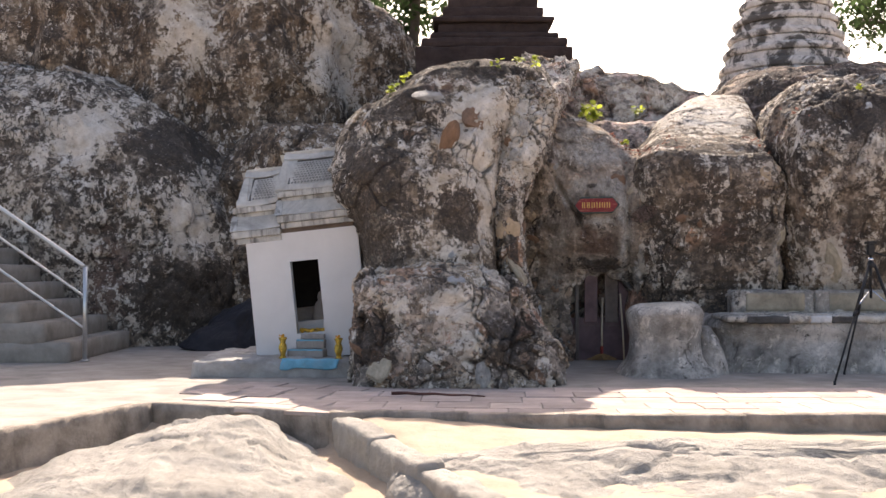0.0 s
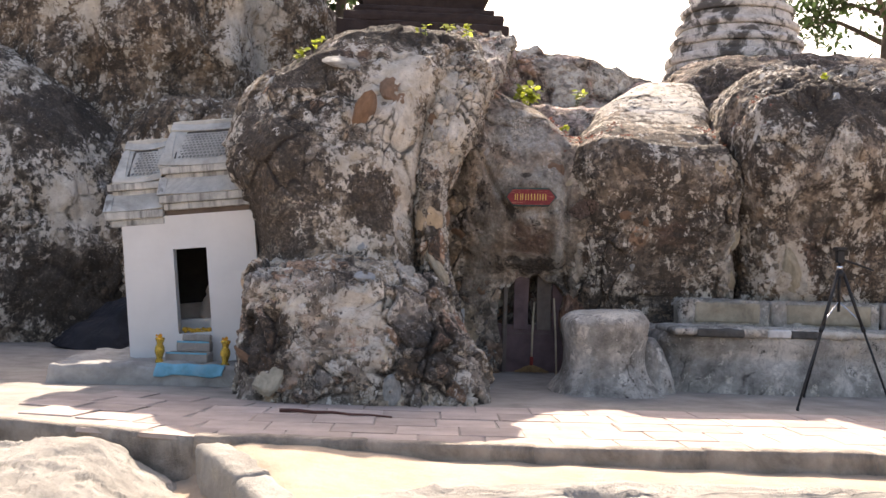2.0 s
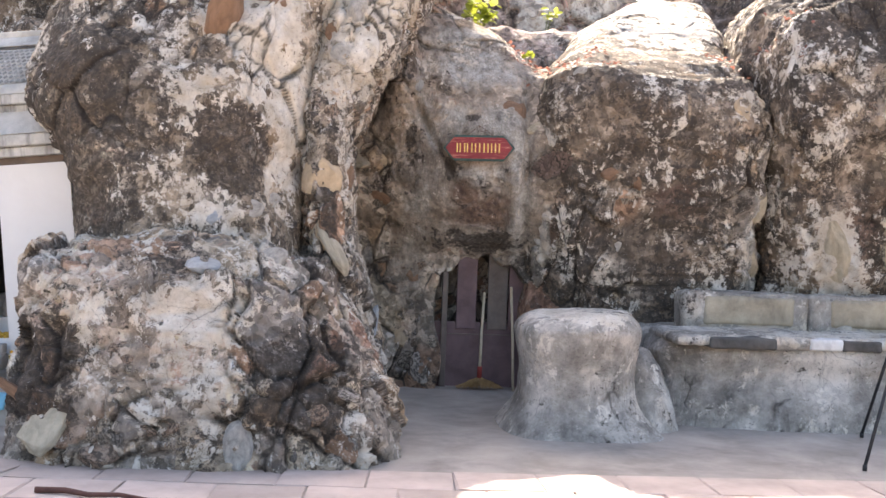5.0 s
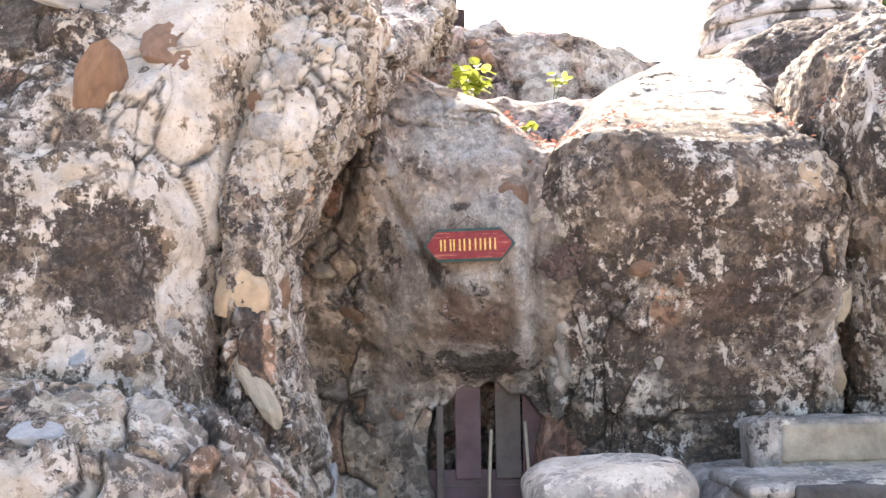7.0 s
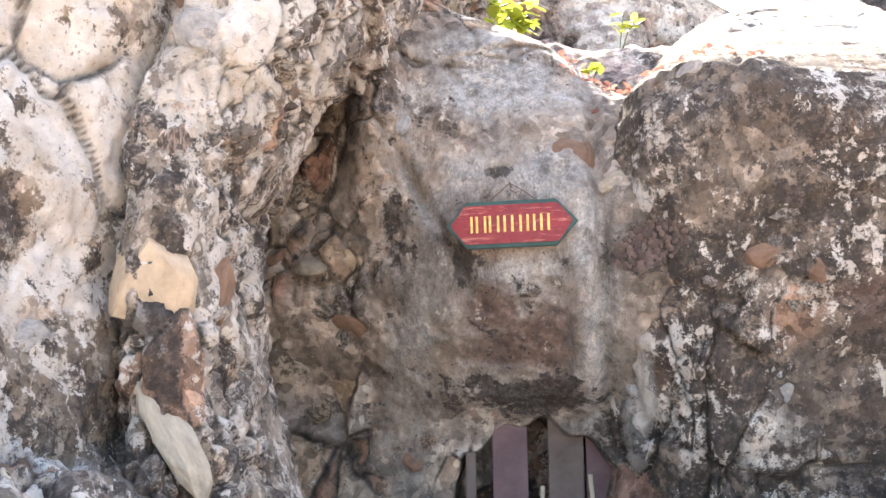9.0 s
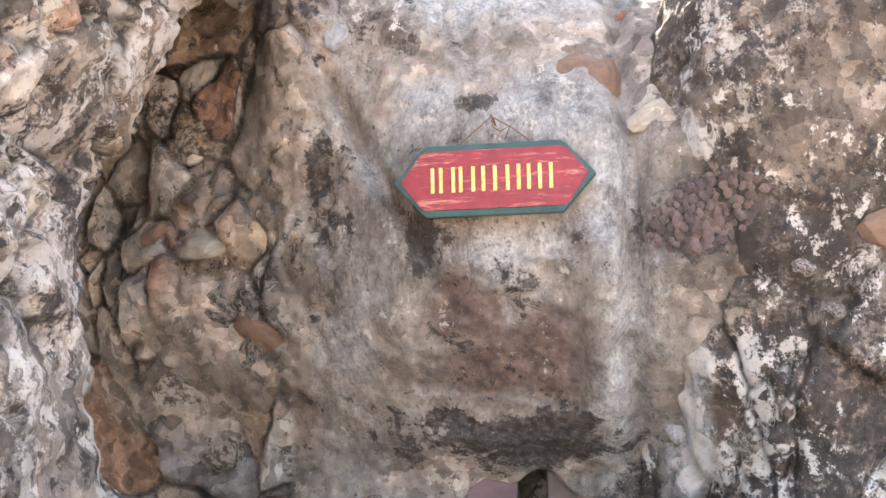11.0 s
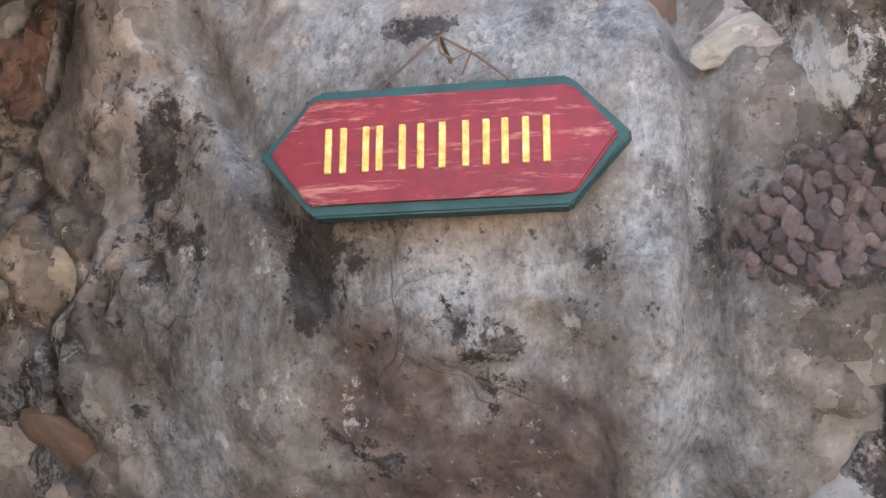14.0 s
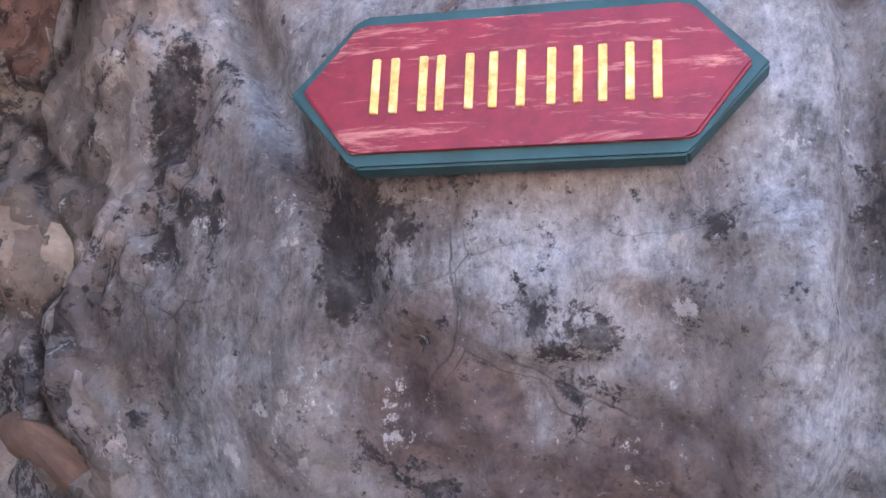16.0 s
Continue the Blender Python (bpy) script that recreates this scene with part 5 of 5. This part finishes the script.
def make_stupa(name, x, y, z0, tiers, bell, material, label, square):
    root = tagged(new(name), label, "stupa")
    root.location = (x, y, 0)
    z = z0
    for r, h in tiers:
        prof = [(r * 0.985, z), (r, z + 0.012), (r * 1.01, z + h * 0.5), (r, z + h - 0.015), (r * 0.965, z + h)]
        bm = turned_bm(prof, 40, square)
        if square:
            bmesh.ops.subdivide_edges(bm, edges=[e for e in bm.edges if e.calc_length() > 0.5], cuts=14, use_grid_fill=True)
        part("tier", roughen(bm, 0.016, z), material, root)
        z += h
    prof = [(bell * (1 - 0.10 * math.sin(k / 9 * 3.14)) * (1 - (k / 9) ** 2.2 * 0.72), z + k * bell * 0.2) for k in range(10)]
    part("bell", roughen(turned_bm(prof, 40), 0.02, z + 3), material, root)
    z = prof[-1][1]
    part("spire", roughen(turned_bm([(bell * 0.30 * (1 - k / 12) + 0.02 + 0.02 * (k % 2), z + k * 0.14) for k in range(13)], 24), 0.008, z), material, root)


make_stupa("dark_stupa", 0.72, 16.1, 2.6, [(1.10, 1.5), (1.02, 0.14), (0.90, 0.10), (0.78, 0.16), (0.86, 0.08), (0.72, 0.16), (0.64, 0.2)], 0.60, STUPA_DARK, "dark brown weathered stupa on a square stepped base", True)
make_stupa("white_stupa", 5.08, 15.9, 3.05, [(1.10, 0.55), (0.98, 0.14), (0.93, 0.10), (0.96, 0.12), (0.86, 0.13), (0.90, 0.10), (0.80, 0.12), (0.83, 0.10), (0.72, 0.14), (0.76, 0.10), (0.64, 0.14), (0.67, 0.10), (0.56, 0.2)], 0.55, STUPA_WHITE, "round tiered stupa with peeling white plaster", False)
MOUND = rock_material("brick_mound", (0.18, 0.135, 0.11), 0.55, -0.1, 0.4, 0.4, 0.3)
loft_rock("brick_mound", [(1.8, 3.05, 7.2, 12.5, 16), (2.6, 3.15, 7.1, 12.6, 16), (3.0, 3.35, 6.9, 12.72, 16), (3.3, 3.65, 6.6, 12.85, 16), (3.47, 3.9, 6.3, 13.1, 16), (3.56, 4.05, 6.1, 13.9, 16), (3.66, 4.15, 6.0, 14.7, 15.9)],
          MOUND, 0.022, 3.6, 3.0, 0.02, 0.06, 111, "dark crumbling brick mound under the white stupa", "brickwork", carve=lambda p: 0.012 * np.sign(np.sin(p[:, 2] * 52)) * (0.5 + 0.5 * vnoise(p * 3, 9)))


# ---- plants ----
def leaf_material(name, col, rand=0.5):
    m = Mat(name, 0.6, 0, 0.3)
    isl = m.t.nodes.new("ShaderNodeNewGeometry").outputs["Random Per Island"]
    c = m.ramp(isl, (0.0, tuple(x * (1 - rand) for x in col)), (0.6, col), (1.0, tuple(min(0.8, x * 1.35) for x in col)))
    m.colour(c)
    tr = m.node("ShaderNodeBsdfTranslucent")
    m.t.links.new(c, tr.inputs["Color"])
    mx = m.t.nodes.new("ShaderNodeMixShader")
    mx.inputs[0].default_value = 0.5
    m.t.links.new(m.b.outputs[0], mx.inputs[1])
    m.t.links.new(tr.outputs[0], mx.inputs[2])
    m.t.links.new(mx.outputs[0], m.t.nodes["Material Output"].inputs[0])
    return m.m


LEAF_BRIGHT = leaf_material("young_leaf", (0.42, 0.47, 0.07))
LEAF_DARK = leaf_material("tree_leaf", (0.05, 0.085, 0.03))
LEAF_DRY = leaf_material("dry_leaf", (0.25, 0.11, 0.085))
BARK = plain_material("bark", (0.11, 0.09, 0.075), 0.95, 0.3, 8, 0.6, 0.3, dist=0.03)
STEM = plain_material("green_stem", (0.12, 0.15, 0.05), 0.8)


def leaf(verts, faces, p, d, n, size, wide=0.6):
    """A folded pointed leaf from p along d."""
    d, n = d.normalized(), n.normalized()
    s = d.cross(n).normalized()
    i = len(verts)
    verts += [p, p + d * size * 0.35 + s * size * wide * 0.5 + n * size * 0.06, p + d * size * 0.75 + s * size * wide * 0.36 + n * size * 0.03, p + d * size - n * size * 0.08,
              p + d * size * 0.75 - s * size * wide * 0.36 + n * size * 0.03, p + d * size * 0.35 - s * size * wide * 0.5 + n * size * 0.06, p + d * size * 0.5 - n * size * 0.03]
    faces += [(i, i + 1, i + 6), (i + 1, i + 2, i + 6), (i + 2, i + 3, i + 6), (i + 3, i + 4, i + 6), (i + 4, i + 5, i + 6), (i + 5, i, i + 6)]


def make_plant(x, y, z, size, count, seed, label="yellow-green seedling rooted in a crack of the rock"):
    rng = random.Random(seed)
    root = tagged(new("plant"), label, "plant", group="seedlings on the rocks")
    root.location = (x, y, z)
    bm = bmesh.new()
    verts, faces = [], []
    for k in range(max(2, count // 7)):
        a = rng.uniform(0, 6.28)
        tip = Vector((math.cos(a) * size * 0.45, -abs(math.sin(a)) * size * 0.35, size * rng.uniform(0.4, 0.9)))
        mid = tip * 0.5 + Vector((0, 0, size * 0.12))
        tube_bm([(0, 0.03, -0.04), mid, tip], 0.004, 5, bm, 0.4)
        for j in range(7):
            t = rng.uniform(0.35, 1.0)
            p = mid.lerp(tip, (t - 0.5) * 2) if t > 0.5 else mid * (t * 2)
            d = Vector((rng.uniform(-1, 1), rng.uniform(-1, 0.3), rng.uniform(-0.5, 0.5)))
            leaf(verts, faces, p, d, Vector((rng.uniform(-0.5, 0.5), rng.uniform(-1, 0), 1)), min(0.10, size * rng.uniform(0.25, 0.42)), 0.75)
    part("stems", bm, STEM, root)
    mesh_object("leaves", verts, faces, LEAF_BRIGHT, root, smooth=False)


def rock_top(rock, x, y):
    surface(rock, x, 1.0)
    hit = BVH[rock.name].ray_cast(Vector((x - rock.location.x, y - rock.location.y, 9)), Vector((0, 0, -1)))
    return hit[0].z if hit[0] else 0.0


for x, y, size, count, seed, rock in ((1.70, 12.28, 0.30, 56, 1, saddle), (-0.55, 10.75, 0.17, 22, 2, pillar), (-0.42, 11.1, 0.16, 20, 3, pillar), (0.78, 10.95, 0.18, 18, 4, pillar), (0.98, 11.1, 0.18, 16, 5, pillar),
                                     (0.55, 10.75, 0.14, 12, 6, pillar), (1.98, 11.75, 0.12, 14, 7, recess), (2.25, 12.6, 0.2, 16, 8, saddle), (4.45, 11.35, 0.14, 14, 9, east_rock), (-0.9, 14.5, 0.3, 24, 10, ledge)):
    make_plant(x, y, rock_top(rock, x, y) + (0.05 if size > 0.29 and count > 50 else -0.01), size, count, seed)


def make_litter():
    """Fallen red and tan leaves caught in the hollow and along the tops."""
    rng = random.Random(12)
    verts, faces = [], []
    for rock, x0, x1, y0, y1, n in ((recess, 1.85, 2.15, 11.35, 11.9, 60), (right_rock, 2.05, 2.5, 11.05, 11.6, 60), (east_rock, 3.48, 3.8, 10.8, 11.4, 45), (right_rock, 3.2, 3.42, 11.1, 11.6, 25)):
        for k in range(n):
            x, y = rng.uniform(x0, x1), rng.uniform(y0, y1)
            z = rock_top(rock, x, y)
            if z > 1.8:
                leaf(verts, faces, Vector((x, y, z + 0.012)), Vector((rng.uniform(-1, 1), rng.uniform(-1, 1), rng.uniform(-0.1, 0.5))), Vector((0.2, 0.1, 1)), rng.uniform(0.02, 0.05))
    ob = mesh_object("leaf_litter", verts, faces, LEAF_DRY, smooth=False)
    return tagged(ob, "fallen reddish dry leaves lying on the rock tops", "leaves", kind="stuff")


make_litter()


def make_tree(x, y, height, spread, crown_z, leaves, seed, label):
    rng = random.Random(seed)
    root = tagged(new("tree"), label, "tree", group="trees behind the rocks")
    root.location = (x, y, 0)
    pts = [Vector((0.1 * math.sin(k * 1.3), 0.1 * math.cos(k), height * k / 7)) for k in range(8)]
    part("trunk", tube_bm(pts, 0.20, 12, taper=0.3), BARK, root, smooth=True)
    tips = []
    bm = bmesh.new()
    for k in range(16):
        z = crown_z + (height - crown_z) * rng.random()
        a = rng.uniform(0, 6.28)
        p = Vector((0, 0, z))
        ln = spread * rng.uniform(0.5, 1.0)
        q = p + Vector((math.cos(a) * ln, math.sin(a) * ln, ln * rng.uniform(0.0, 0.5)))
        m = p.lerp(q, 0.5) + Vector((rng.uniform(-0.2, 0.2), rng.uniform(-0.2, 0.2), 0.2))
        tube_bm([p, m, q], 0.06, 6, bm, 0.25)
        for t in range(9):
            w = m.lerp(q, rng.random())
            e = w + Vector((rng.uniform(-0.8, 0.8), rng.uniform(-0.8, 0.8), rng.uniform(-0.6, 0.6)))
            tube_bm([w, e], 0.012, 4, bm, 0.4)
            tips += [w.lerp(e, 0.4), w.lerp(e, 0.7), e]
    part("branching", bm, BARK, root, smooth=True)
    verts, faces = [], []
    for k in range(leaves):
        p = rng.choice(tips) + Vector((rng.gauss(0, 0.16), rng.gauss(0, 0.16), rng.gauss(0, 0.13)))
        leaf(verts, faces, p, Vector((rng.uniform(-1, 1), rng.uniform(-1, 1), rng.uniform(-0.9, 0.2))), Vector((rng.uniform(-0.6, 0.6), rng.uniform(-0.6, 0.6), 1)), rng.uniform(0.10, 0.19), 0.5)
    mesh_object("crown", verts, faces, LEAF_DARK, root, smooth=False)


make_tree(-0.6, 21.0, 7.6, 1.9, 4.0, 9000, 3, "leafy tree behind the dark stupa")
make_tree(8.7, 18.8, 8.0, 2.0, 4.6, 4000, 5, "slender leafy tree behind the rocks")


# ---- stones set in the rocks ----
def stone_material():
    m = Mat("set_stone", 0.9, 0, 0.2)
    c = m.ramp(m.random(), (0.0, (0.36, 0.29, 0.215)), (0.25, (0.26, 0.22, 0.185)), (0.45, (0.42, 0.35, 0.275)), (0.6, (0.29, 0.18, 0.12)), (0.72, (0.20, 0.175, 0.16)), (0.86, (0.46, 0.40, 0.35)), ease="CONSTANT")
    c = m.mix(m.ramp(m.noise(5, 8, 0.7, 0.4), (0.3, 0.0), (0.7, 0.8)), c, m.mix(0.6, c, (0.6, 0.55, 0.48)))
    c = m.mix(m.ramp(m.noise(8, 9, 0.78), (0.46, 0.0), (0.54, 0.85)), c, (0.055, 0.047, 0.041))
    m.colour(c)
    return m.bump((m.noise(7, 8, 0.7), 0.6, 0.12), (m.noise(40, 6, 0.7), 0.5, 0.03))


SET_STONE = stone_material()
OCHRE = plain_material("ochre_stone", (0.48, 0.375, 0.26), 0.88, 0.25, 4, 0.4, 0.3, grime=(0.20, 0.16, 0.12), dist=0.05)
RUST = plain_material("rust_stone", (0.27, 0.17, 0.115), 0.9, 0.25, 5, 0.5, 0.35, grime=(0.16, 0.10, 0.08), dist=0.05)
CREAM = plain_material("cream_stone", (0.48, 0.42, 0.32), 0.9, 0.3, 4, 0.5, 0.5, grime=(0.34, 0.29, 0.23), dist=0.05)
CRUST = plain_material("white_crust", (0.50, 0.475, 0.44), 0.92, 0.35, 5, 0.6, 0.5, grime=(0.3, 0.28, 0.26), dist=0.05)
GREY_STONE = plain_material("grey_stone", (0.36, 0.37, 0.38), 0.9, 0.2, 5, 0.4, 0.3, dist=0.05)


def stone_mesh(seed):
    """A broken stone about one unit across: split sides, a flat worn face."""
    rng = random.Random(seed)
    bm = bmesh.new()
    bmesh.ops.create_icosphere(bm, subdivisions=2, radius=0.5)
    cuts = [(Vector((math.cos(a), math.sin(a), rng.uniform(0.1, 0.5))).normalized(), rng.uniform(0.27, 0.40)) for a in (k * 1.05 + rng.uniform(-0.35, 0.35) for k in range(6))]
    cuts += [(Vector((rng.uniform(-0.35, 0.35), rng.uniform(-0.35, 0.35), 1)).normalized(), rng.uniform(0.22, 0.32)) for k in range(2)]
    for n, cut in cuts:
        for v in bm.verts:
            d = v.co.dot(n) - cut
            if d > 0:
                v.co -= n * d
    for v in bm.verts:
        v.co += noise.noise_vector(v.co * 4 + Vector((seed, 0, 0))) * 0.03
    me = bpy.data.meshes.new("stone")
    bm.to_mesh(me)
    bm.free()
    return me


SHAPES = [stone_mesh(k) for k in range(9)]
SHAPED = {}


def stone_on(rock, x, z, w, h, turn, seed, material=None, proud=0.30, label="", deep=0.55):
    if isinstance(rock, tuple):
        rock = min((r for r in rock if surface(r, x, z)[0]), key=lambda r: surface(r, x, z)[0].y + r.location.y)
    hit, no = surface(rock, x, z)
    if hit is None:
        return
    material = material or SET_STONE
    key = (seed % len(SHAPES), material.name)
    if key not in SHAPED:
        me = SHAPES[key[0]].copy()
        me.materials.append(material)
        SHAPED[key] = me
    ob = new("stone", SHAPED[key])
    ob.parent = rock
    depth = min(w, h) * deep
    q = no.to_track_quat("Z", "Y")
    ob.matrix_basis = Matrix.Translation(hit - no * depth * (0.36 - proud)) @ q.to_matrix().to_4x4() @ pose(0, 0, 0, 0, 0, turn) @ Matrix.Diagonal((w, h, depth, 1))
    if label:
        ob["label"] = label


def scatter(rock, x0, x1, z0, z1, n, small, large, seed, most=0.22):
    rng = random.Random(seed)
    for k in range(n):
        s = small + (large - small) * rng.random() ** 2.2
        stone_on(rock, rng.uniform(x0, x1), rng.uniform(z0, z1), s, s * rng.uniform(0.6, 1.5), rng.uniform(0, 360), rng.randrange(99), None, rng.uniform(0.02, most))


for x, z, w, h, turn, seed, mat in ((0.82, 1.82, 0.17, 0.14, 10, 1, None), (0.82, 1.60, 0.16, 0.26, 20, 2, CREAM), (0.99, 1.53, 0.08, 0.14, 30, 3, OCHRE), (0.71, 1.09, 0.22, 0.24, 0, 4, None), (0.98, 1.26, 0.13, 0.19, 10, 5, RUST),
                                    (0.66, 1.60, 0.09, 0.14, 60, 6, RUST), (0.79, 0.97, 0.18, 0.12, 0, 7, None), (0.86, 1.37, 0.12, 0.14, 40, 8, None), (1.83, 1.92, 0.17, 0.16, 10, 3, RUST), (1.98, 1.80, 0.15, 0.06, 25, 2, CREAM),
                                    (1.21, 2.12, 0.07, 0.20, -25, 6, CRUST), (1.18, 0.35, 0.17, 0.20, 0, 1, OCHRE), (1.19, 0.13, 0.13, 0.22, 0, 2, None), (1.30, 0.12, 0.14, 0.24, 10, 5, None), (1.22, 0.78, 0.12, 0.1, 0, 4, RUST)):
    stone_on((recess, right_rock) if x > 1.9 else recess, x, z, w * 1.3, h * 1.3, turn, seed, mat, 0.06, deep=0.4)
for x, z, w, h, turn, seed, mat in ((0.61, 1.34, 0.21, 0.26, 5, 1, OCHRE), (0.57, 1.04, 0.19, 0.23, 15, 2, OCHRE), (0.71, 0.98, 0.12, 0.32, 8, 3, CREAM), (0.77, 1.33, 0.09, 0.17, 0, 4, RUST), (0.72, 0.48, 0.12, 0.22, 20, 5, OCHRE),
                                    (0.62, 0.58, 0.09, 0.30, 5, 6, GREY_STONE), (0.83, 0.38, 0.12, 0.11, 0, 7, GREY_STONE), (0.94, 0.28, 0.11, 0.16, 30, 8, RUST), (0.66, 0.71, 0.11, 0.13, 0, 1, CREAM), (0.93, 0.5, 0.07, 0.24, -15, 2, GREY_STONE),
                                    (0.62, 1.72, 0.12, 0.2, 10, 3, None), (0.72, 2.05, 0.16, 0.14, 0, 5, CRUST), (0.8, 2.3, 0.15, 0.2, 0, 6, CRUST), (0.62, 2.2, 0.1, 0.12, 0, 4, RUST)):
    stone_on(buttress, x, z, w * 1.25, h * 1.25, turn, seed, mat, 0.14)
for x, z, w, h, turn, seed, mat in ((0.30, 2.41, 0.19, 0.26, 5, 1, RUST), (0.09, 2.11, 0.22, 0.40, 15, 2, RUST), (-0.11, 2.66, 0.36, 0.18, 10, 3, CRUST), (0.25, 1.17, 0.16, 0.09, 0, 4, CRUST), (0.08, 1.13, 0.12, 0.11, 20, 5, GREY_STONE),
                                    (0.38, 1.20, 0.10, 0.09, 0, 6, CRUST), (0.23, 1.03, 0.20, 0.08, -35, 7, CRUST)):
    stone_on(pillar, x, z, w * 1.4, h * 1.4, turn, seed, mat, 0.12, deep=0.35)
for x, z, w, h, turn, seed, mat in ((-0.54, 0.20, 0.20, 0.32, 10, 1, CREAM), (0.32, 0.10, 0.14, 0.20, 0, 2, CRUST), (0.14, 0.90, 0.20, 0.10, 0, 3, GREY_STONE), (-0.28, 0.10, 0.22, 0.18, 20, 4, None), (-0.2, 0.48, 0.16, 0.12, 0, 5, None), (0.42, 0.93, 0.16, 0.10, 30, 6, CRUST), (-0.70, 0.25, 0.12, 0.3, 15, 7, RUST)):
    stone_on(pillar_base, x, z, w * 1.3, h * 1.3, turn, seed, mat, 0.12, deep=0.45)
for x, z, w, h, turn, seed, mat in ((2.55, 1.65, 0.2, 0.16, 0, 1, None), (2.52, 1.06, 0.11, 0.19, 10, 2, CRUST), (3.18, 2.25, 0.16, 0.2, 0, 3, None), (3.50, 0.87, 0.20, 0.36, 0, 4, CREAM), (3.47, 1.3, 0.14, 0.3, 0, 5, CREAM), (2.47, 1.48, 0.2, 0.12, 0, 6, RUST), (3.30, 1.95, 0.22, 0.26, 0, 8, OCHRE),
                                    (2.08, 1.73, 0.06, 0.07, 0, 1, None), (2.15, 1.74, 0.05, 0.06, 0, 2, None), (2.62, 1.45, 0.10, 0.16, 0, 7, RUST), (2.2, 2.16, 0.16, 0.08, 20, 3, CRUST)):
    stone_on((right_rock, recess) if x < 2.25 else right_rock, x, z, w, h, turn, seed, mat, 0.10)
for x, z, w, h, turn, seed, mat in ((3.95, 1.0, 0.24, 0.6, 0, 1, CREAM), (4.25, 2.62, 0.18, 0.2, 0, 4, GREY_STONE), (4.4, 1.1, 0.3, 0.5, 0, 3, None)):
    stone_on(east_rock, x, z, w, h, turn, seed, mat, 0.05)


def cluster(rock, x, z, rx, rz, n, seed, material):
    """A knot of small angular stones, packed side by side."""
    rng = random.Random(seed)
    laid = []
    for k in range(n * 12):
        a, d = rng.uniform(0, 6.28), math.sqrt(rng.random())
        u, w = x + d * rx * math.cos(a), z + d * rz * math.sin(a) + 0.25 * d * rx * math.cos(a)
        s = rng.uniform(0.020, 0.036)
        if len(laid) < n and all(math.hypot(u - p, w - q) > 0.29 * (s + r) for p, q, r in laid):
            laid.append((u, w, s))
            stone_on(rock, u, w, s * rng.uniform(0.8, 1.3), s * rng.uniform(0.9, 1.7), rng.uniform(-60, 60), rng.randrange(99), material, rng.uniform(0.30, 0.50), deep=0.8)


CONGLOMERATE = plain_material("conglomerate", (0.30, 0.215, 0.185), 0.92, 0.35, 3, 0.6, 0.4, rand=0.5, grime=(0.13, 0.09, 0.08), dist=0.1)
cluster((right_rock, recess), 2.07, 1.545, 0.12, 0.075, 190, 3, CONGLOMERATE)
scatter(recess, 0.55, 1.12, 0.05, 2.0, 14, 0.05, 0.12, 1, 0.05)
scatter(recess, 1.1, 1.4, 0.05, 0.9, 25, 0.035, 0.12, 11)
scatter(buttress, 0.45, 0.95, 0.05, 2.6, 70, 0.03, 0.11, 2)
scatter(pillar_base, -0.80, 0.95, 0.0, 0.38, 45, 0.05, 0.20, 3, 0.06)
scatter(pillar_base, -0.75, 0.75, 0.4, 0.95, 40, 0.03, 0.10, 4)
scatter(pillar, -0.9, 0.7, 1.0, 2.9, 50, 0.02, 0.08, 5)
scatter(right_rock, 2.05, 3.4, 0.2, 2.1, 70, 0.02, 0.09, 6)
scatter(east_rock, 3.45, 5.2, 0.9, 2.9, 50, 0.03, 0.12, 7)

# ---- pavers ----
PAVER = plain_material("red_paver", (0.50, 0.40, 0.35), 0.92, 0.2, 3.0, 0.35, 0.4, grime=(0.52, 0.47, 0.42), rand=0.25, dist=0.01)


def paver_mesh(w, d, seed):
    bm = box_bm(-w / 2, w / 2, -d / 2, d / 2, -0.03, 0.0, 0.006, 1)
    rng = random.Random(seed)
    for v in bm.verts:
        v.co += Vector((rng.uniform(-0.006, 0.006), rng.uniform(-0.006, 0.006), rng.uniform(-0.0015, 0.0015)))
    me = bpy.data.meshes.new("paver")
    bm.to_mesh(me)
    bm.free()
    me.materials.append(PAVER)
    return me


PAVERS = [paver_mesh(0.372, 0.330, k) for k in range(6)]
_rng = random.Random(5)
for r in range(5):
    for c in range(26):
        x = -2.0 + c * 0.377 + (0.19 * (r % 2) + 0.07 * (r % 3))
        y0 = 7.19 + (max(0.0, 1.1 - x) * 0.055) + (max(0.0, -0.75 - x) * 0.36)
        y = y0 + 0.19 + r * 0.335
        if x < -1.6 and r < 1 or x < -1.9:
            continue
        ob = new("paver", PAVERS[_rng.randrange(6)])
        ob.parent = terrace
        tilt = math.degrees(math.atan(-0.055)) if -0.75 < x < 1.1 else (math.degrees(math.atan(-0.36)) if x <= -0.75 else 0)
        ob.matrix_basis = pose(x, y, _rng.uniform(0.0, 0.004), 0, 0, (tilt if x > -0.75 else tilt * 0.9) + _rng.uniform(-0.7, 0.7) + (180 if _rng.random() < 0.5 else 0))
